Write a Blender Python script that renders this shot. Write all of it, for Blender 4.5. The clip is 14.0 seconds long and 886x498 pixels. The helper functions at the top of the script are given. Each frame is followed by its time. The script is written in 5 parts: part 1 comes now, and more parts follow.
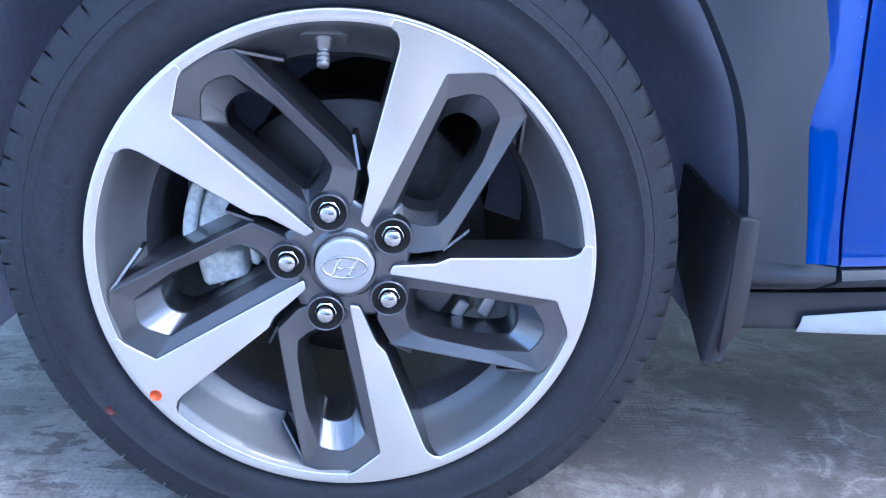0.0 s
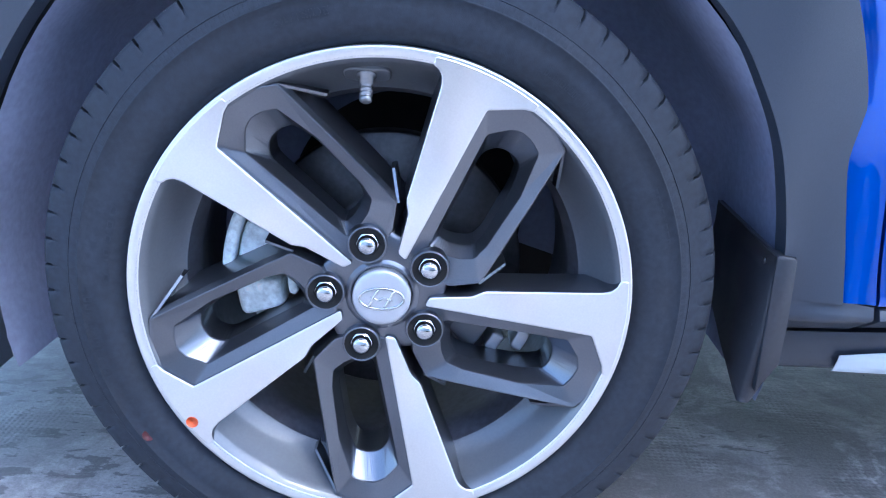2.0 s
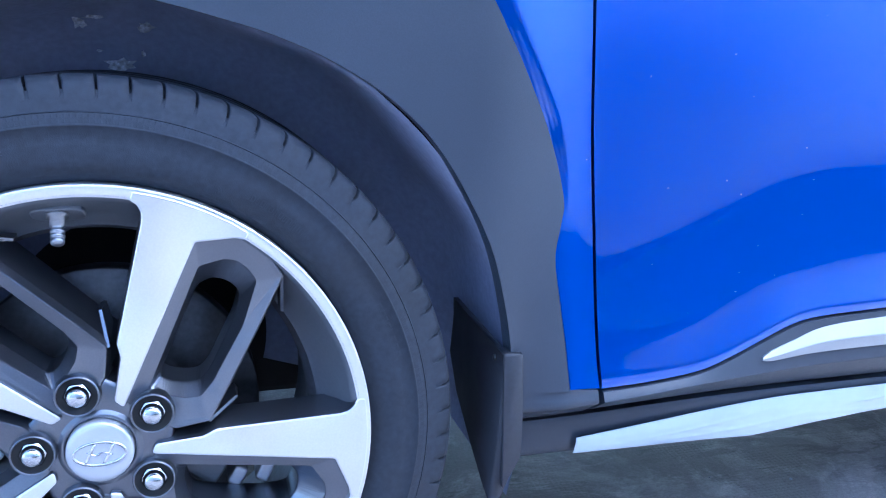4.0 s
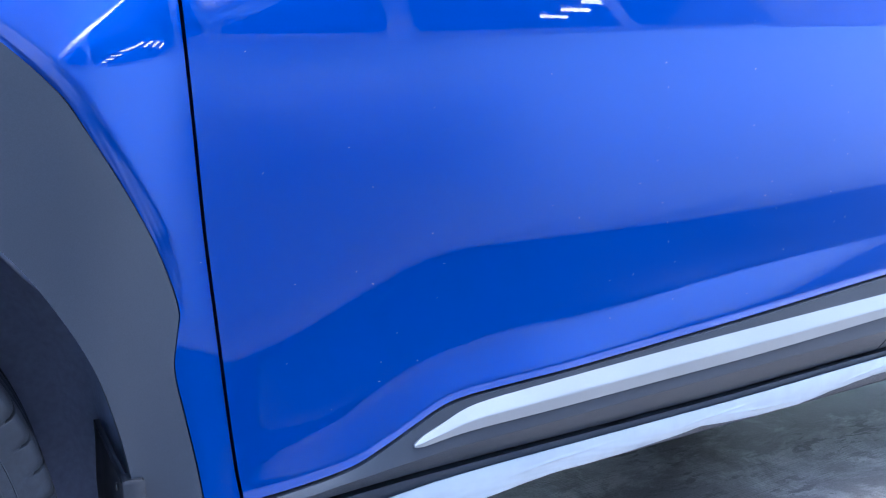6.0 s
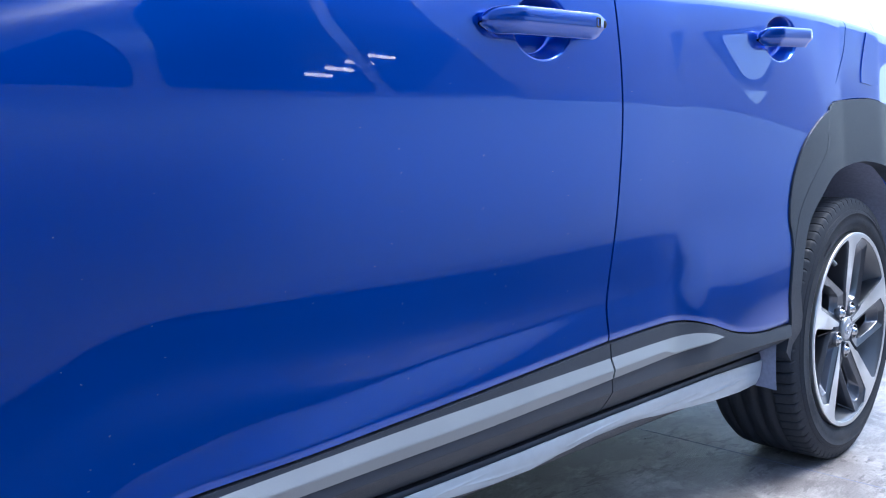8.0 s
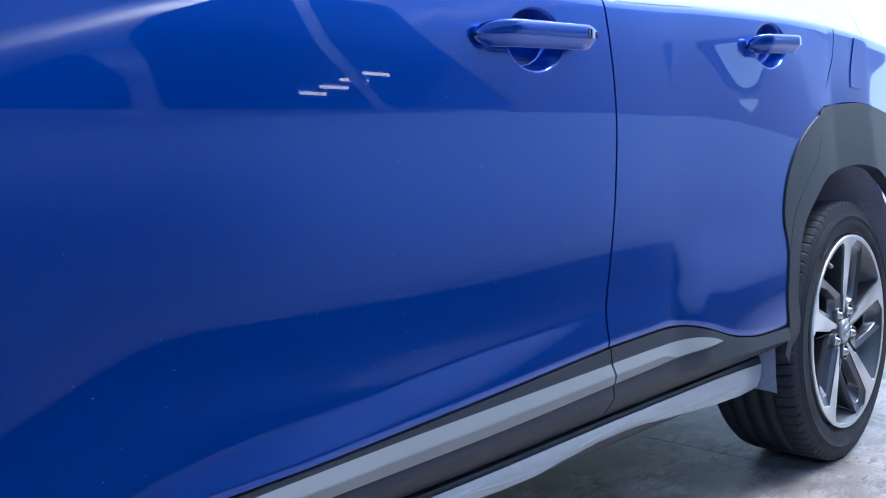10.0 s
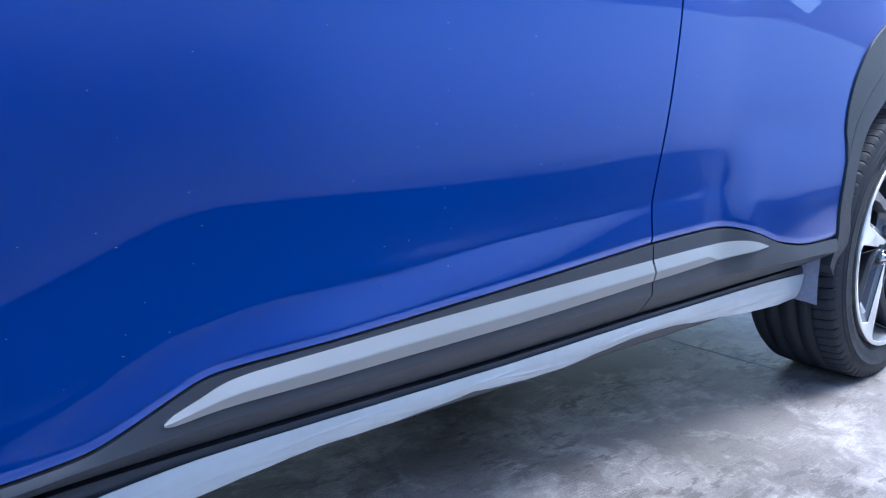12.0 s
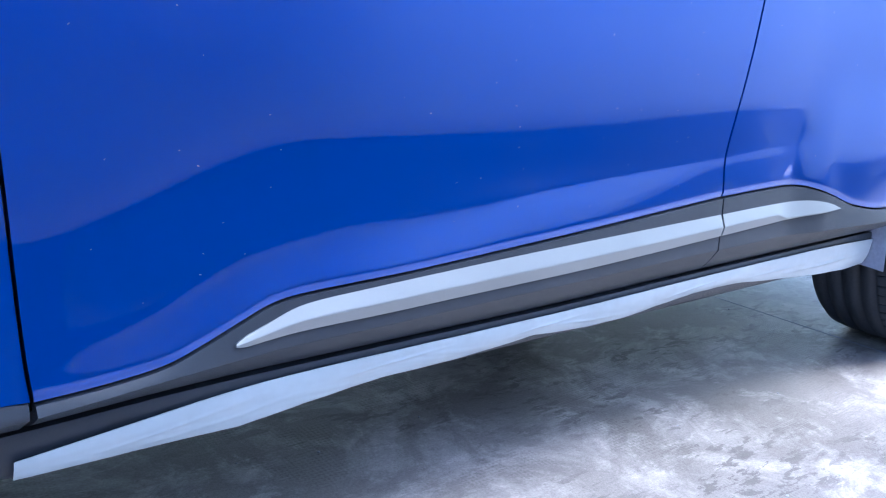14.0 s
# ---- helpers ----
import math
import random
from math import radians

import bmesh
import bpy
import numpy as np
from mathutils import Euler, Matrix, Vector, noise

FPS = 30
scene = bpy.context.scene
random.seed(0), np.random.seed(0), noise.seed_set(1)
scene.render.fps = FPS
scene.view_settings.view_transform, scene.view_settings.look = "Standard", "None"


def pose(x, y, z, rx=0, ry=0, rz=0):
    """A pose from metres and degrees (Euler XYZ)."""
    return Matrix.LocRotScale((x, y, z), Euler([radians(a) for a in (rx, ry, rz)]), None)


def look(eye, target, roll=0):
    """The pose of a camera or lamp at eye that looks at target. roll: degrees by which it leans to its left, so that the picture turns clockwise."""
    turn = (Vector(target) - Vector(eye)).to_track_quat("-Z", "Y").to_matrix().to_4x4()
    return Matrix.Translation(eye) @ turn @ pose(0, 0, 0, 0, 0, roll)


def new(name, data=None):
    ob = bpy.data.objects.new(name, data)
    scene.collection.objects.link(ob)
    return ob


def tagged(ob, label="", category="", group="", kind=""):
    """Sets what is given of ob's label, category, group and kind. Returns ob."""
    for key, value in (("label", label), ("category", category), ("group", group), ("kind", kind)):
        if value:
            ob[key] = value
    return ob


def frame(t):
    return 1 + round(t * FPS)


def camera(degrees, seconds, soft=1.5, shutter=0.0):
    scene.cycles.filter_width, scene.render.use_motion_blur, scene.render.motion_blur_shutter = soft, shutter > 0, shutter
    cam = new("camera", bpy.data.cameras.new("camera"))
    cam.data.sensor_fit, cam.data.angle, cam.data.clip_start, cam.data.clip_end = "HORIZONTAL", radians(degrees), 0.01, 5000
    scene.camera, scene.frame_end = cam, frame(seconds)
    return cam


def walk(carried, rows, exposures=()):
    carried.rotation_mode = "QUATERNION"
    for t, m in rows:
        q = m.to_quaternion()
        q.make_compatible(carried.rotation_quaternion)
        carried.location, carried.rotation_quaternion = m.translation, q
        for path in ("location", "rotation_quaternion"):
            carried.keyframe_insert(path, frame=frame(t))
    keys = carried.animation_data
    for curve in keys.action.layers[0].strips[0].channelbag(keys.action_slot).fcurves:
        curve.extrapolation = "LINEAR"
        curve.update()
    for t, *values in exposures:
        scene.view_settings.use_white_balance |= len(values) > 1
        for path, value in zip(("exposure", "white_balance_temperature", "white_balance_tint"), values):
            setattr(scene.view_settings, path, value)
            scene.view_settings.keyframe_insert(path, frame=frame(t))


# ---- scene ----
cam = camera(55.7, 14.0, soft=1.15)
PATH = [
    (0, (0.096, -0.788, 0.644), (0.102, 1.079, -0.073), 1.6),
    (0.5, (0.091, -0.789, 0.647), (0.085, 1.08, -0.066), 1.8),
    (1, (0.088, -0.793, 0.646), (0.056, 1.085, -0.041), 1.8),
    (1.5, (0.083, -0.794, 0.648), (0.038, 1.089, -0.026), 1.9),
    (2, (0.08, -0.794, 0.651), (0.034, 1.095, -0.005), 2.0),
    (2.5, (0.081, -0.797, 0.651), (0.05, 1.108, 0.044), 1.6),
    (3, (0.086, -0.787, 0.669), (0.156, 1.133, 0.116), 0.7),
    (3.5, (0.109, -0.776, 0.682), (0.372, 1.139, 0.169), -0.1),
    (3.8, (0.133, -0.772, 0.687), (0.495, 1.131, 0.188), -0.3),
    (4, (0.146, -0.772, 0.686), (0.591, 1.121, 0.22), -0.0),
    (4.2, (0.162, -0.77, 0.69), (0.684, 1.109, 0.247), 0.1),
    (6.3, (0.313, -0.797, 0.697), (1.354, 0.889, 0.428), -1.4),
    (6.5, (0.318, -0.784, 0.713), (1.43, 0.854, 0.43), -0.5),
    (7, (0.339, -0.771, 0.691), (1.601, 0.767, 0.483), 0.2),
    (7.5, (0.363, -0.767, 0.72), (1.735, 0.674, 0.511), 0.6),
    (7.7, (0.348, -0.807, 0.737), (1.737, 0.617, 0.537), -0.1),
    (9.8, (0.35, -0.809, 0.744), (1.759, 0.602, 0.597), -1.3),
    (10, (0.332, -0.819, 0.733), (1.734, 0.599, 0.586), -1.9),
    (10.5, (0.353, -0.783, 0.713), (1.753, 0.627, 0.491), -0.7),
    (11, (0.36, -0.776, 0.707), (1.751, 0.632, 0.419), 0.2),
    (11.5, (0.361, -0.772, 0.702), (1.735, 0.642, 0.363), 1.0),
    (12, (0.358, -0.765, 0.696), (1.691, 0.674, 0.308), 1.7),
    (12.5, (0.345, -0.758, 0.687), (1.597, 0.736, 0.243), 2.4),
    (13, (0.335, -0.744, 0.68), (1.549, 0.768, 0.188), 3.5),
    (13.5, (0.335, -0.74, 0.68), (1.562, 0.755, 0.171), 4.2),
    (14, (0.336, -0.739, 0.678), (1.58, 0.742, 0.168), 4.3),
]
walk(cam, [(t, look(eye, target, roll)) for t, eye, target, roll in PATH], exposures=[(t, e, k, 8) for t, e, k in ((0, 2.88, 5470), (3, 2.92, 5220), (4.2, 3.02, 4950), (6.5, 2.36, 5500), (7.5, 1.84, 5550), (9.8, 1.24, 5550), (11, 1.68, 5500), (12.5, 2.0, 5430), (13, 2.42, 5420), (14, 2.32, 5400))])

# ---- light ----
world = bpy.data.worlds.new("world")
scene.world = world
world.use_nodes = True
wn = world.node_tree.nodes
sky = wn.new("ShaderNodeTexSky")
sky.sky_type, sky.sun_disc = "NISHITA", False
sky.sun_elevation, sky.sun_rotation = radians(64), radians(115)
sky.air_density, sky.dust_density, sky.ozone_density = 1.0, 2.2, 1.0
wn["Background"].inputs["Strength"].default_value = 0.15
world.node_tree.links.new(sky.outputs["Color"], wn["Background"].inputs["Color"])
sun = new("sun", bpy.data.lights.new("sun", "SUN"))
sun.data.energy, sun.data.angle, sun.data.color = 1.3, radians(24), (1.0, 0.97, 0.92)
sun.matrix_world = look((3.97, -1.85, 8.98), (0, 0, 0))


# ---- materials ----
def material(name, colour, rough=0.5, metal=0.0, coat=0.0, grain=0.0, grain_scale=60.0, bump=0.0, bump_scale=400.0, patch=0.0, patch_scale=3.0, spec=0.5, coat_rough=0.03):
    """A surface with variation at two scales in colour and roughness and a fine relief."""
    m = bpy.data.materials.new(name)
    m.use_nodes = True
    n, l = m.node_tree.nodes, m.node_tree.links
    b = n["Principled BSDF"]
    b.inputs["Roughness"].default_value, b.inputs["Metallic"].default_value = rough, metal
    b.inputs["Coat Weight"].default_value, b.inputs["Coat Roughness"].default_value = coat, coat_rough
    b.inputs["Specular IOR Level"].default_value = spec
    b.inputs["Base Color"].default_value = (*colour, 1)
    at = n.new("ShaderNodeTexCoord").outputs["Object"]
    if grain or patch:
        fine, broad = n.new("ShaderNodeTexNoise"), n.new("ShaderNodeTexNoise")
        fine.inputs["Scale"].default_value, fine.inputs["Detail"].default_value = grain_scale, 6
        broad.inputs["Scale"].default_value, broad.inputs["Detail"].default_value = patch_scale, 4
        l.new(at, fine.inputs["Vector"])
        l.new(at, broad.inputs["Vector"])
        fr, br = n.new("ShaderNodeMapRange"), n.new("ShaderNodeMapRange")
        for r, amount in ((fr, grain), (br, patch)):
            r.inputs["From Min"].default_value, r.inputs["From Max"].default_value = 0.3, 0.7
            r.inputs["To Min"].default_value, r.inputs["To Max"].default_value = 1 - amount, 1 + amount
        l.new(fine.outputs["Fac"], fr.inputs["Value"])
        l.new(broad.outputs["Fac"], br.inputs["Value"])
        both = n.new("ShaderNodeMath")
        both.operation = "MULTIPLY"
        l.new(fr.outputs["Result"], both.inputs[0])
        l.new(br.outputs["Result"], both.inputs[1])
        tone = n.new("ShaderNodeVectorMath")
        tone.operation = "SCALE"
        tone.inputs[0].default_value = colour
        l.new(both.outputs["Value"], tone.inputs["Scale"])
        l.new(tone.outputs["Vector"], b.inputs["Base Color"])
        rr = n.new("ShaderNodeMath")
        rr.operation = "MULTIPLY"
        rr.inputs[1].default_value = rough
        l.new(br.outputs["Result"], rr.inputs[0])
        l.new(rr.outputs["Value"], b.inputs["Roughness"])
    if bump:
        t = n.new("ShaderNodeTexNoise")
        t.inputs["Scale"].default_value, t.inputs["Detail"].default_value = bump_scale, 5
        l.new(at, t.inputs["Vector"])
        bp = n.new("ShaderNodeBump")
        bp.inputs["Strength"].default_value, bp.inputs["Distance"].default_value = bump, 0.001
        l.new(t.outputs["Fac"], bp.inputs["Height"])
        l.new(bp.outputs["Normal"], b.inputs["Normal"])
    return m


BLUE = material("blue_metallic_paint", (0.001, 0.080, 0.52), rough=0.29, metal=0.78, coat=1.0, coat_rough=0.006, grain=0.05, grain_scale=1500, patch=0.02, patch_scale=2)
CLAD = material("grey_textured_plastic", (0.035, 0.044, 0.062), rough=0.42, grain=0.10, grain_scale=900, bump=0.25, bump_scale=1600, patch=0.08, patch_scale=5)
SILVER = material("satin_silver_trim", (0.34, 0.36, 0.375), rough=0.48, metal=0.65, grain=0.03, grain_scale=800, patch=0.04, patch_scale=6)
FILM = material("protective_film", (0.50, 0.58, 0.65), rough=0.30, coat=0.4, grain=0.03, grain_scale=60, bump=0.12, bump_scale=60, patch=0.07, patch_scale=9)
LINER = material("dark_liner_felt", (0.29, 0.32, 0.45), rough=0.80, grain=0.10, grain_scale=120, bump=0.2, bump_scale=300, patch=0.12, patch_scale=5)
FLAP = material("black_flap_plastic", (0.022, 0.024, 0.032), rough=0.55, grain=0.15, grain_scale=200, bump=0.15, bump_scale=700, patch=0.15, patch_scale=12)
RUBBER = material("tyre_rubber", (0.023, 0.028, 0.039), rough=0.70, spec=0.35, grain=0.18, grain_scale=150, bump=0.2, bump_scale=900, patch=0.2, patch_scale=9)
RIMGREY = material("dark_grey_rim_paint", (0.150, 0.160, 0.184), rough=0.32, metal=0.9, coat=0.5, grain=0.05, grain_scale=700, patch=0.06, patch_scale=12)
MACHINED = material("machined_aluminium", (0.75, 0.755, 0.755), rough=0.34, metal=0.9, coat=0.35, grain=0.03, grain_scale=500, patch=0.03, patch_scale=15)
CHROME = material("chrome", (0.56, 0.57, 0.59), rough=0.09, metal=1.0, grain=0.03, grain_scale=300, patch=0.05, patch_scale=40)
CAPSIL = material("silver_cap_paint", (0.50, 0.52, 0.56), rough=0.38, metal=0.6, coat=0.5, grain=0.03, grain_scale=700, patch=0.03, patch_scale=20)
DISH = material("satin_grey_rim_barrel", (0.120, 0.128, 0.142), rough=0.42, metal=0.30, coat=0.5, grain=0.05, grain_scale=300, patch=0.06, patch_scale=14)
BARREL = material("dark_rim_barrel", (0.10, 0.103, 0.125), rough=0.5, metal=0.3, grain=0.2, grain_scale=120, patch=0.25, patch_scale=14)
CAPGREY = material("satin_grey_paint", (0.16, 0.17, 0.19), rough=0.4, metal=0.3, grain=0.05, grain_scale=500, patch=0.05, patch_scale=30)
STEEL = material("bare_steel", (0.085, 0.085, 0.09), rough=0.45, metal=0.9, grain=0.15, grain_scale=180, patch=0.2, patch_scale=25)
CAST = material("zinc_cast_caliper", (0.78, 0.86, 0.88), rough=0.45, metal=0.0, grain=0.2, grain_scale=160, bump=0.9, bump_scale=280, patch=0.15, patch_scale=25)
BRASS = material("dusty_zinc_stem", (0.30, 0.305, 0.32), rough=0.40, metal=0.8, grain=0.1, grain_scale=300, patch=0.1, patch_scale=50)
BLACK = material("black_inner_metal", (0.008, 0.008, 0.009), rough=0.7, grain=0.2, grain_scale=90, patch=0.2, patch_scale=6)
ORANGE = material("orange_paint_dot", (0.85, 0.12, 0.03), rough=0.6, grain=0.15, grain_scale=300, patch=0.1, patch_scale=90)
RED = material("faded_red_dot", (0.10, 0.022, 0.025), rough=0.7, grain=0.4, grain_scale=500, patch=0.3, patch_scale=200)
RESIDUE = material("pale_dried_residue", (0.60, 0.62, 0.66), rough=0.8, grain=0.5, grain_scale=220, bump=0.5, bump_scale=400, patch=0.4, patch_scale=80)
SEEN_GLASS = bpy.data.materials.new("reflective_window_glass")
SEEN_GLASS.use_nodes = True
_b = SEEN_GLASS.node_tree.nodes["Principled BSDF"]
_b.inputs["Base Color"].default_value = (0.80, 0.84, 0.87, 1)
_b.inputs["Roughness"].default_value, _b.inputs["Metallic"].default_value = 0.02, 0.75
GLASS = material("tinted_window_glass", (0.012, 0.013, 0.015), rough=0.01, spec=0.5, coat=0.0, grain=0.02, grain_scale=30, patch=0.02, patch_scale=3)
PALE = material("pale_silver_car_paint", (0.47, 0.51, 0.55), rough=0.36, metal=0.85, coat=0.0, grain=0.02, grain_scale=900, patch=0.03, patch_scale=2)
DUST = material("white_dust", (0.38, 0.41, 0.48), rough=0.9, grain=0.2, grain_scale=900, patch=0.1, patch_scale=200)
LAMP_RED = material("red_lamp_lens", (0.25, 0.01, 0.012), rough=0.12, coat=1.0, grain=0.05, grain_scale=90, patch=0.05, patch_scale=20)


def turned(m):
    """Lathe marks round the wheel's axis: light smears across them."""
    n, l = m.node_tree.nodes, m.node_tree.links
    t = n.new("ShaderNodeTangent")
    t.direction_type, t.axis = "RADIAL", "Y"
    b = n["Principled BSDF"]
    b.inputs["Anisotropic"].default_value = 0.75
    l.new(t.outputs["Tangent"], b.inputs["Tangent"])


turned(MACHINED)
BLUE.node_tree.nodes["Principled BSDF"].inputs["Coat IOR"].default_value = 1.72


def ground_material():
    m = bpy.data.materials.new("worn_concrete")
    m.use_nodes = True
    n, l = m.node_tree.nodes, m.node_tree.links
    b = n["Principled BSDF"]
    at = n.new("ShaderNodeTexCoord").outputs["Object"]

    def noise_at(scale, detail, rough, lo, hi, distort=0.0, where_at=None):
        t = n.new("ShaderNodeTexNoise")
        t.inputs["Scale"].default_value, t.inputs["Detail"].default_value = scale, detail
        t.inputs["Roughness"].default_value, t.inputs["Distortion"].default_value = rough, distort
        l.new(where_at or at, t.inputs["Vector"])
        r = n.new("ShaderNodeMapRange")
        r.inputs["From Min"].default_value, r.inputs["From Max"].default_value = lo, hi
        l.new(t.outputs["Fac"], r.inputs["Value"])
        return t.outputs["Fac"], r.outputs["Result"]

    def mixed(fac, a, c):
        x = n.new("ShaderNodeMix")
        x.data_type = "RGBA"
        l.new(fac, x.inputs["Factor"])
        for socket, v in ((x.inputs["A"], a), (x.inputs["B"], c)):
            if isinstance(v, tuple):
                socket.default_value = (*v, 1)
            else:
                l.new(v, socket)
        return x.outputs["Result"]

    drawn = n.new("ShaderNodeVectorMath")
    drawn.operation = "MULTIPLY"
    drawn.inputs[1].default_value = (0.42, 1.15, 1.0)
    l.new(at, drawn.inputs[0])
    scored = n.new("ShaderNodeVectorMath")
    scored.operation = "MULTIPLY"
    scored.inputs[1].default_value = (0.05, 1.0, 1.0)
    l.new(at, scored.inputs[0])
    _, broad = noise_at(1.3, 5, 0.6, 0.36, 0.64, 0.4)
    _, cloud = noise_at(5.0, 9, 0.72, 0.47, 0.60, 0.6)
    _, spots = noise_at(38.0, 7, 0.66, 0.545, 0.575, 0.3, drawn.outputs["Vector"])
    _, flakes = noise_at(13.0, 9, 0.74, 0.52, 0.56, 0.5, drawn.outputs["Vector"])
    _, lines = noise_at(150.0, 3, 0.7, 0.50, 0.68, 0.0, scored.outputs["Vector"])
    _, where = noise_at(2.2, 3, 0.6, 0.45, 0.58)
    _, stain = noise_at(3.3, 6, 0.62, 0.555, 0.60, 0.5)
    _, weave_at = noise_at(5.5, 3, 0.6, 0.53, 0.60)
    grit, _ = noise_at(260.0, 6, 0.75, 0.3, 0.7)

    def times(a, c):
        x = n.new("ShaderNodeMath")
        x.operation = "MULTIPLY"
        for s, v in zip(x.inputs, (a, c)):
            if isinstance(v, float):
                s.default_value = v
            else:
                l.new(v, s)
        return x.outputs["Value"]

    # pale cracks that run through the dark stains
    crack = n.new("ShaderNodeTexVoronoi")
    crack.feature = "DISTANCE_TO_EDGE"
    crack.inputs["Scale"].default_value = 13.0
    warp = n.new("ShaderNodeTexNoise")
    warp.inputs["Scale"].default_value, warp.inputs["Detail"].default_value = 16.0, 4
    l.new(at, warp.inputs["Vector"])
    bent = n.new("ShaderNodeVectorMath")
    bent.operation = "MULTIPLY_ADD"
    bent.inputs[1].default_value = (0.09, 0.09, 0.0)
    l.new(warp.outputs["Color"], bent.inputs[0])
    l.new(at, bent.inputs[2])
    l.new(bent.outputs["Vector"], crack.inputs["Vector"])
    away = n.new("ShaderNodeMapRange")
    away.inputs["From Min"].default_value, away.inputs["From Max"].default_value = 0.03, 0.07
    l.new(crack.outputs["Distance"], away.inputs["Value"])
    # one large crazed stain beside the front wheel
    off = n.new("ShaderNodeVectorMath")
    off.operation = "DISTANCE"
    off.inputs[1].default_value = (0.78, 0.18, 0.0)
    l.new(bent.outputs["Vector"], off.inputs[0])
    blot = n.new("ShaderNodeMapRange")
    blot.inputs["From Min"].default_value, blot.inputs["From Max"].default_value = 0.17, 0.145
    l.new(off.outputs["Value"], blot.inputs["Value"])
    # the print of a woven sheet, left in patches
    weave = []
    for axis in ("X", "Y"):
        w = n.new("ShaderNodeTexWave")
        w.bands_direction = axis
        w.inputs["Scale"].default_value, w.inputs["Distortion"].default_value = 38.0, 0.6
        l.new(at, w.inputs["Vector"])
        weave.append(w.outputs["Fac"])
    woven = times(times(weave[0], weave[1]), weave_at)

    tone = mixed(broad, (0.167, 0.153, 0.150), (0.293, 0.270, 0.268))
    tone = mixed(times(cloud, 0.58), tone, (0.505, 0.471, 0.470))
    tone = mixed(times(times(flakes, cloud), 0.45), tone, (0.606, 0.571, 0.570))
    tone = mixed(times(times(spots, where), 0.85), tone, (0.121, 0.111, 0.110))
    tone = mixed(times(lines, 0.16), tone, (0.141, 0.132, 0.130))
    tone = mixed(times(times(stain, away.outputs["Result"]), 0.3), tone, (0.127, 0.119, 0.120))
    tone = mixed(times(times(blot.outputs["Result"], away.outputs["Result"]), 0.55), tone, (0.117, 0.109, 0.110))
    tone = mixed(times(woven, 0.35), tone, (0.117, 0.109, 0.110))
    gr = n.new("ShaderNodeMapRange")
    gr.inputs["From Min"].default_value, gr.inputs["From Max"].default_value = 0.3, 0.7
    gr.inputs["To Min"].default_value, gr.inputs["To Max"].default_value = 0.74, 1.26
    l.new(grit, gr.inputs["Value"])
    sc = n.new("ShaderNodeVectorMath")
    sc.operation = "SCALE"
    l.new(tone, sc.inputs[0])
    l.new(gr.outputs["Result"], sc.inputs["Scale"])
    l.new(sc.outputs["Vector"], b.inputs["Base Color"])
    b.inputs["Roughness"].default_value = 0.42
    bp = n.new("ShaderNodeBump")
    bp.inputs["Strength"].default_value, bp.inputs["Distance"].default_value = 0.35, 0.0012
    add = n.new("ShaderNodeMath")
    l.new(grit, add.inputs[0])
    l.new(times(woven, -1.0), add.inputs[1])
    l.new(add.outputs["Value"], bp.inputs["Height"])
    l.new(bp.outputs["Normal"], b.inputs["Normal"])
    return m


CONCRETE = ground_material()


# ---- mesh helpers ----
def part(name, bm, mats, parent, label="", smooth=True):
    """Links a bmesh as one mesh object under a thing or under a part."""
    me = bpy.data.meshes.new(name)
    bm.to_mesh(me)
    bm.free()
    for m in (mats if isinstance(mats, (list, tuple)) else [mats]):
        me.materials.append(m)
    if smooth:
        me.polygons.foreach_set("use_smooth", [True] * len(me.polygons))
    ob = new(name, me)
    if parent:
        ob.parent = parent
    if label:
        ob["label"] = label
    return ob


def empty(name):
    ob = new(name)
    ob.empty_display_size = 0.1
    return ob


def spline(points, count):
    """Evenly spaced points along a Catmull-Rom curve through the given ones."""
    p = [np.array(q, float) for q in points]
    p = [2 * p[0] - p[1], *p, 2 * p[-1] - p[-2]]
    out = []
    for i in range(1, len(p) - 2):
        a, b, c, d = p[i - 1:i + 3]
        for k in range(24):
            t = k / 24
            out.append(0.5 * (2 * b + (c - a) * t + (2 * a - 5 * b + 4 * c - d) * t * t + (3 * b - a - 3 * c + d) * t ** 3))
    out.append(p[-2])
    out = np.array(out)
    s = np.r_[0, np.cumsum(np.linalg.norm(np.diff(out, axis=0), axis=1))]
    want = np.linspace(0, s[-1], count) if isinstance(count, int) else np.array(count) * s[-1]
    return np.stack([np.interp(want, s, out[:, k]) for k in range(out.shape[1])], axis=1)


def along(points):
    """z as a smooth function of x through the points."""
    c = spline(points, 400)
    order = np.argsort(c[:, 0])
    return lambda x: np.interp(x, c[order, 0], c[order, 1])


def sstep(a, b, x):
    t = np.clip((x - a) / (b - a), 0, 1)
    return t * t * (3 - 2 * t)


def soft(x, k):
    return k * np.logaddexp(0, x / k)


def steps(count, edge=0.002):
    """Parameters from 0 to 1 with a narrow first and last cell, so that panel edges turn over a small radius."""
    return np.r_[0, edge, np.linspace(edge, 1 - edge, count)[1:-1], 1 - edge, 1]


def coons(bottom, top, left, right, us, vs):
    """(x, z) of a patch spanned by its four border curves."""
    b, t, l, r = spline(bottom, us), spline(top, us), spline(left, vs), spline(right, vs)
    U, V = us[None, :, None], vs[:, None, None]
    c = (1 - V) * b[None] + V * t[None] + (1 - U) * l[:, None] + U * r[:, None]
    return c - ((1 - U) * (1 - V) * b[0] + U * (1 - V) * b[-1] + (1 - U) * V * t[0] + U * V * t[-1])


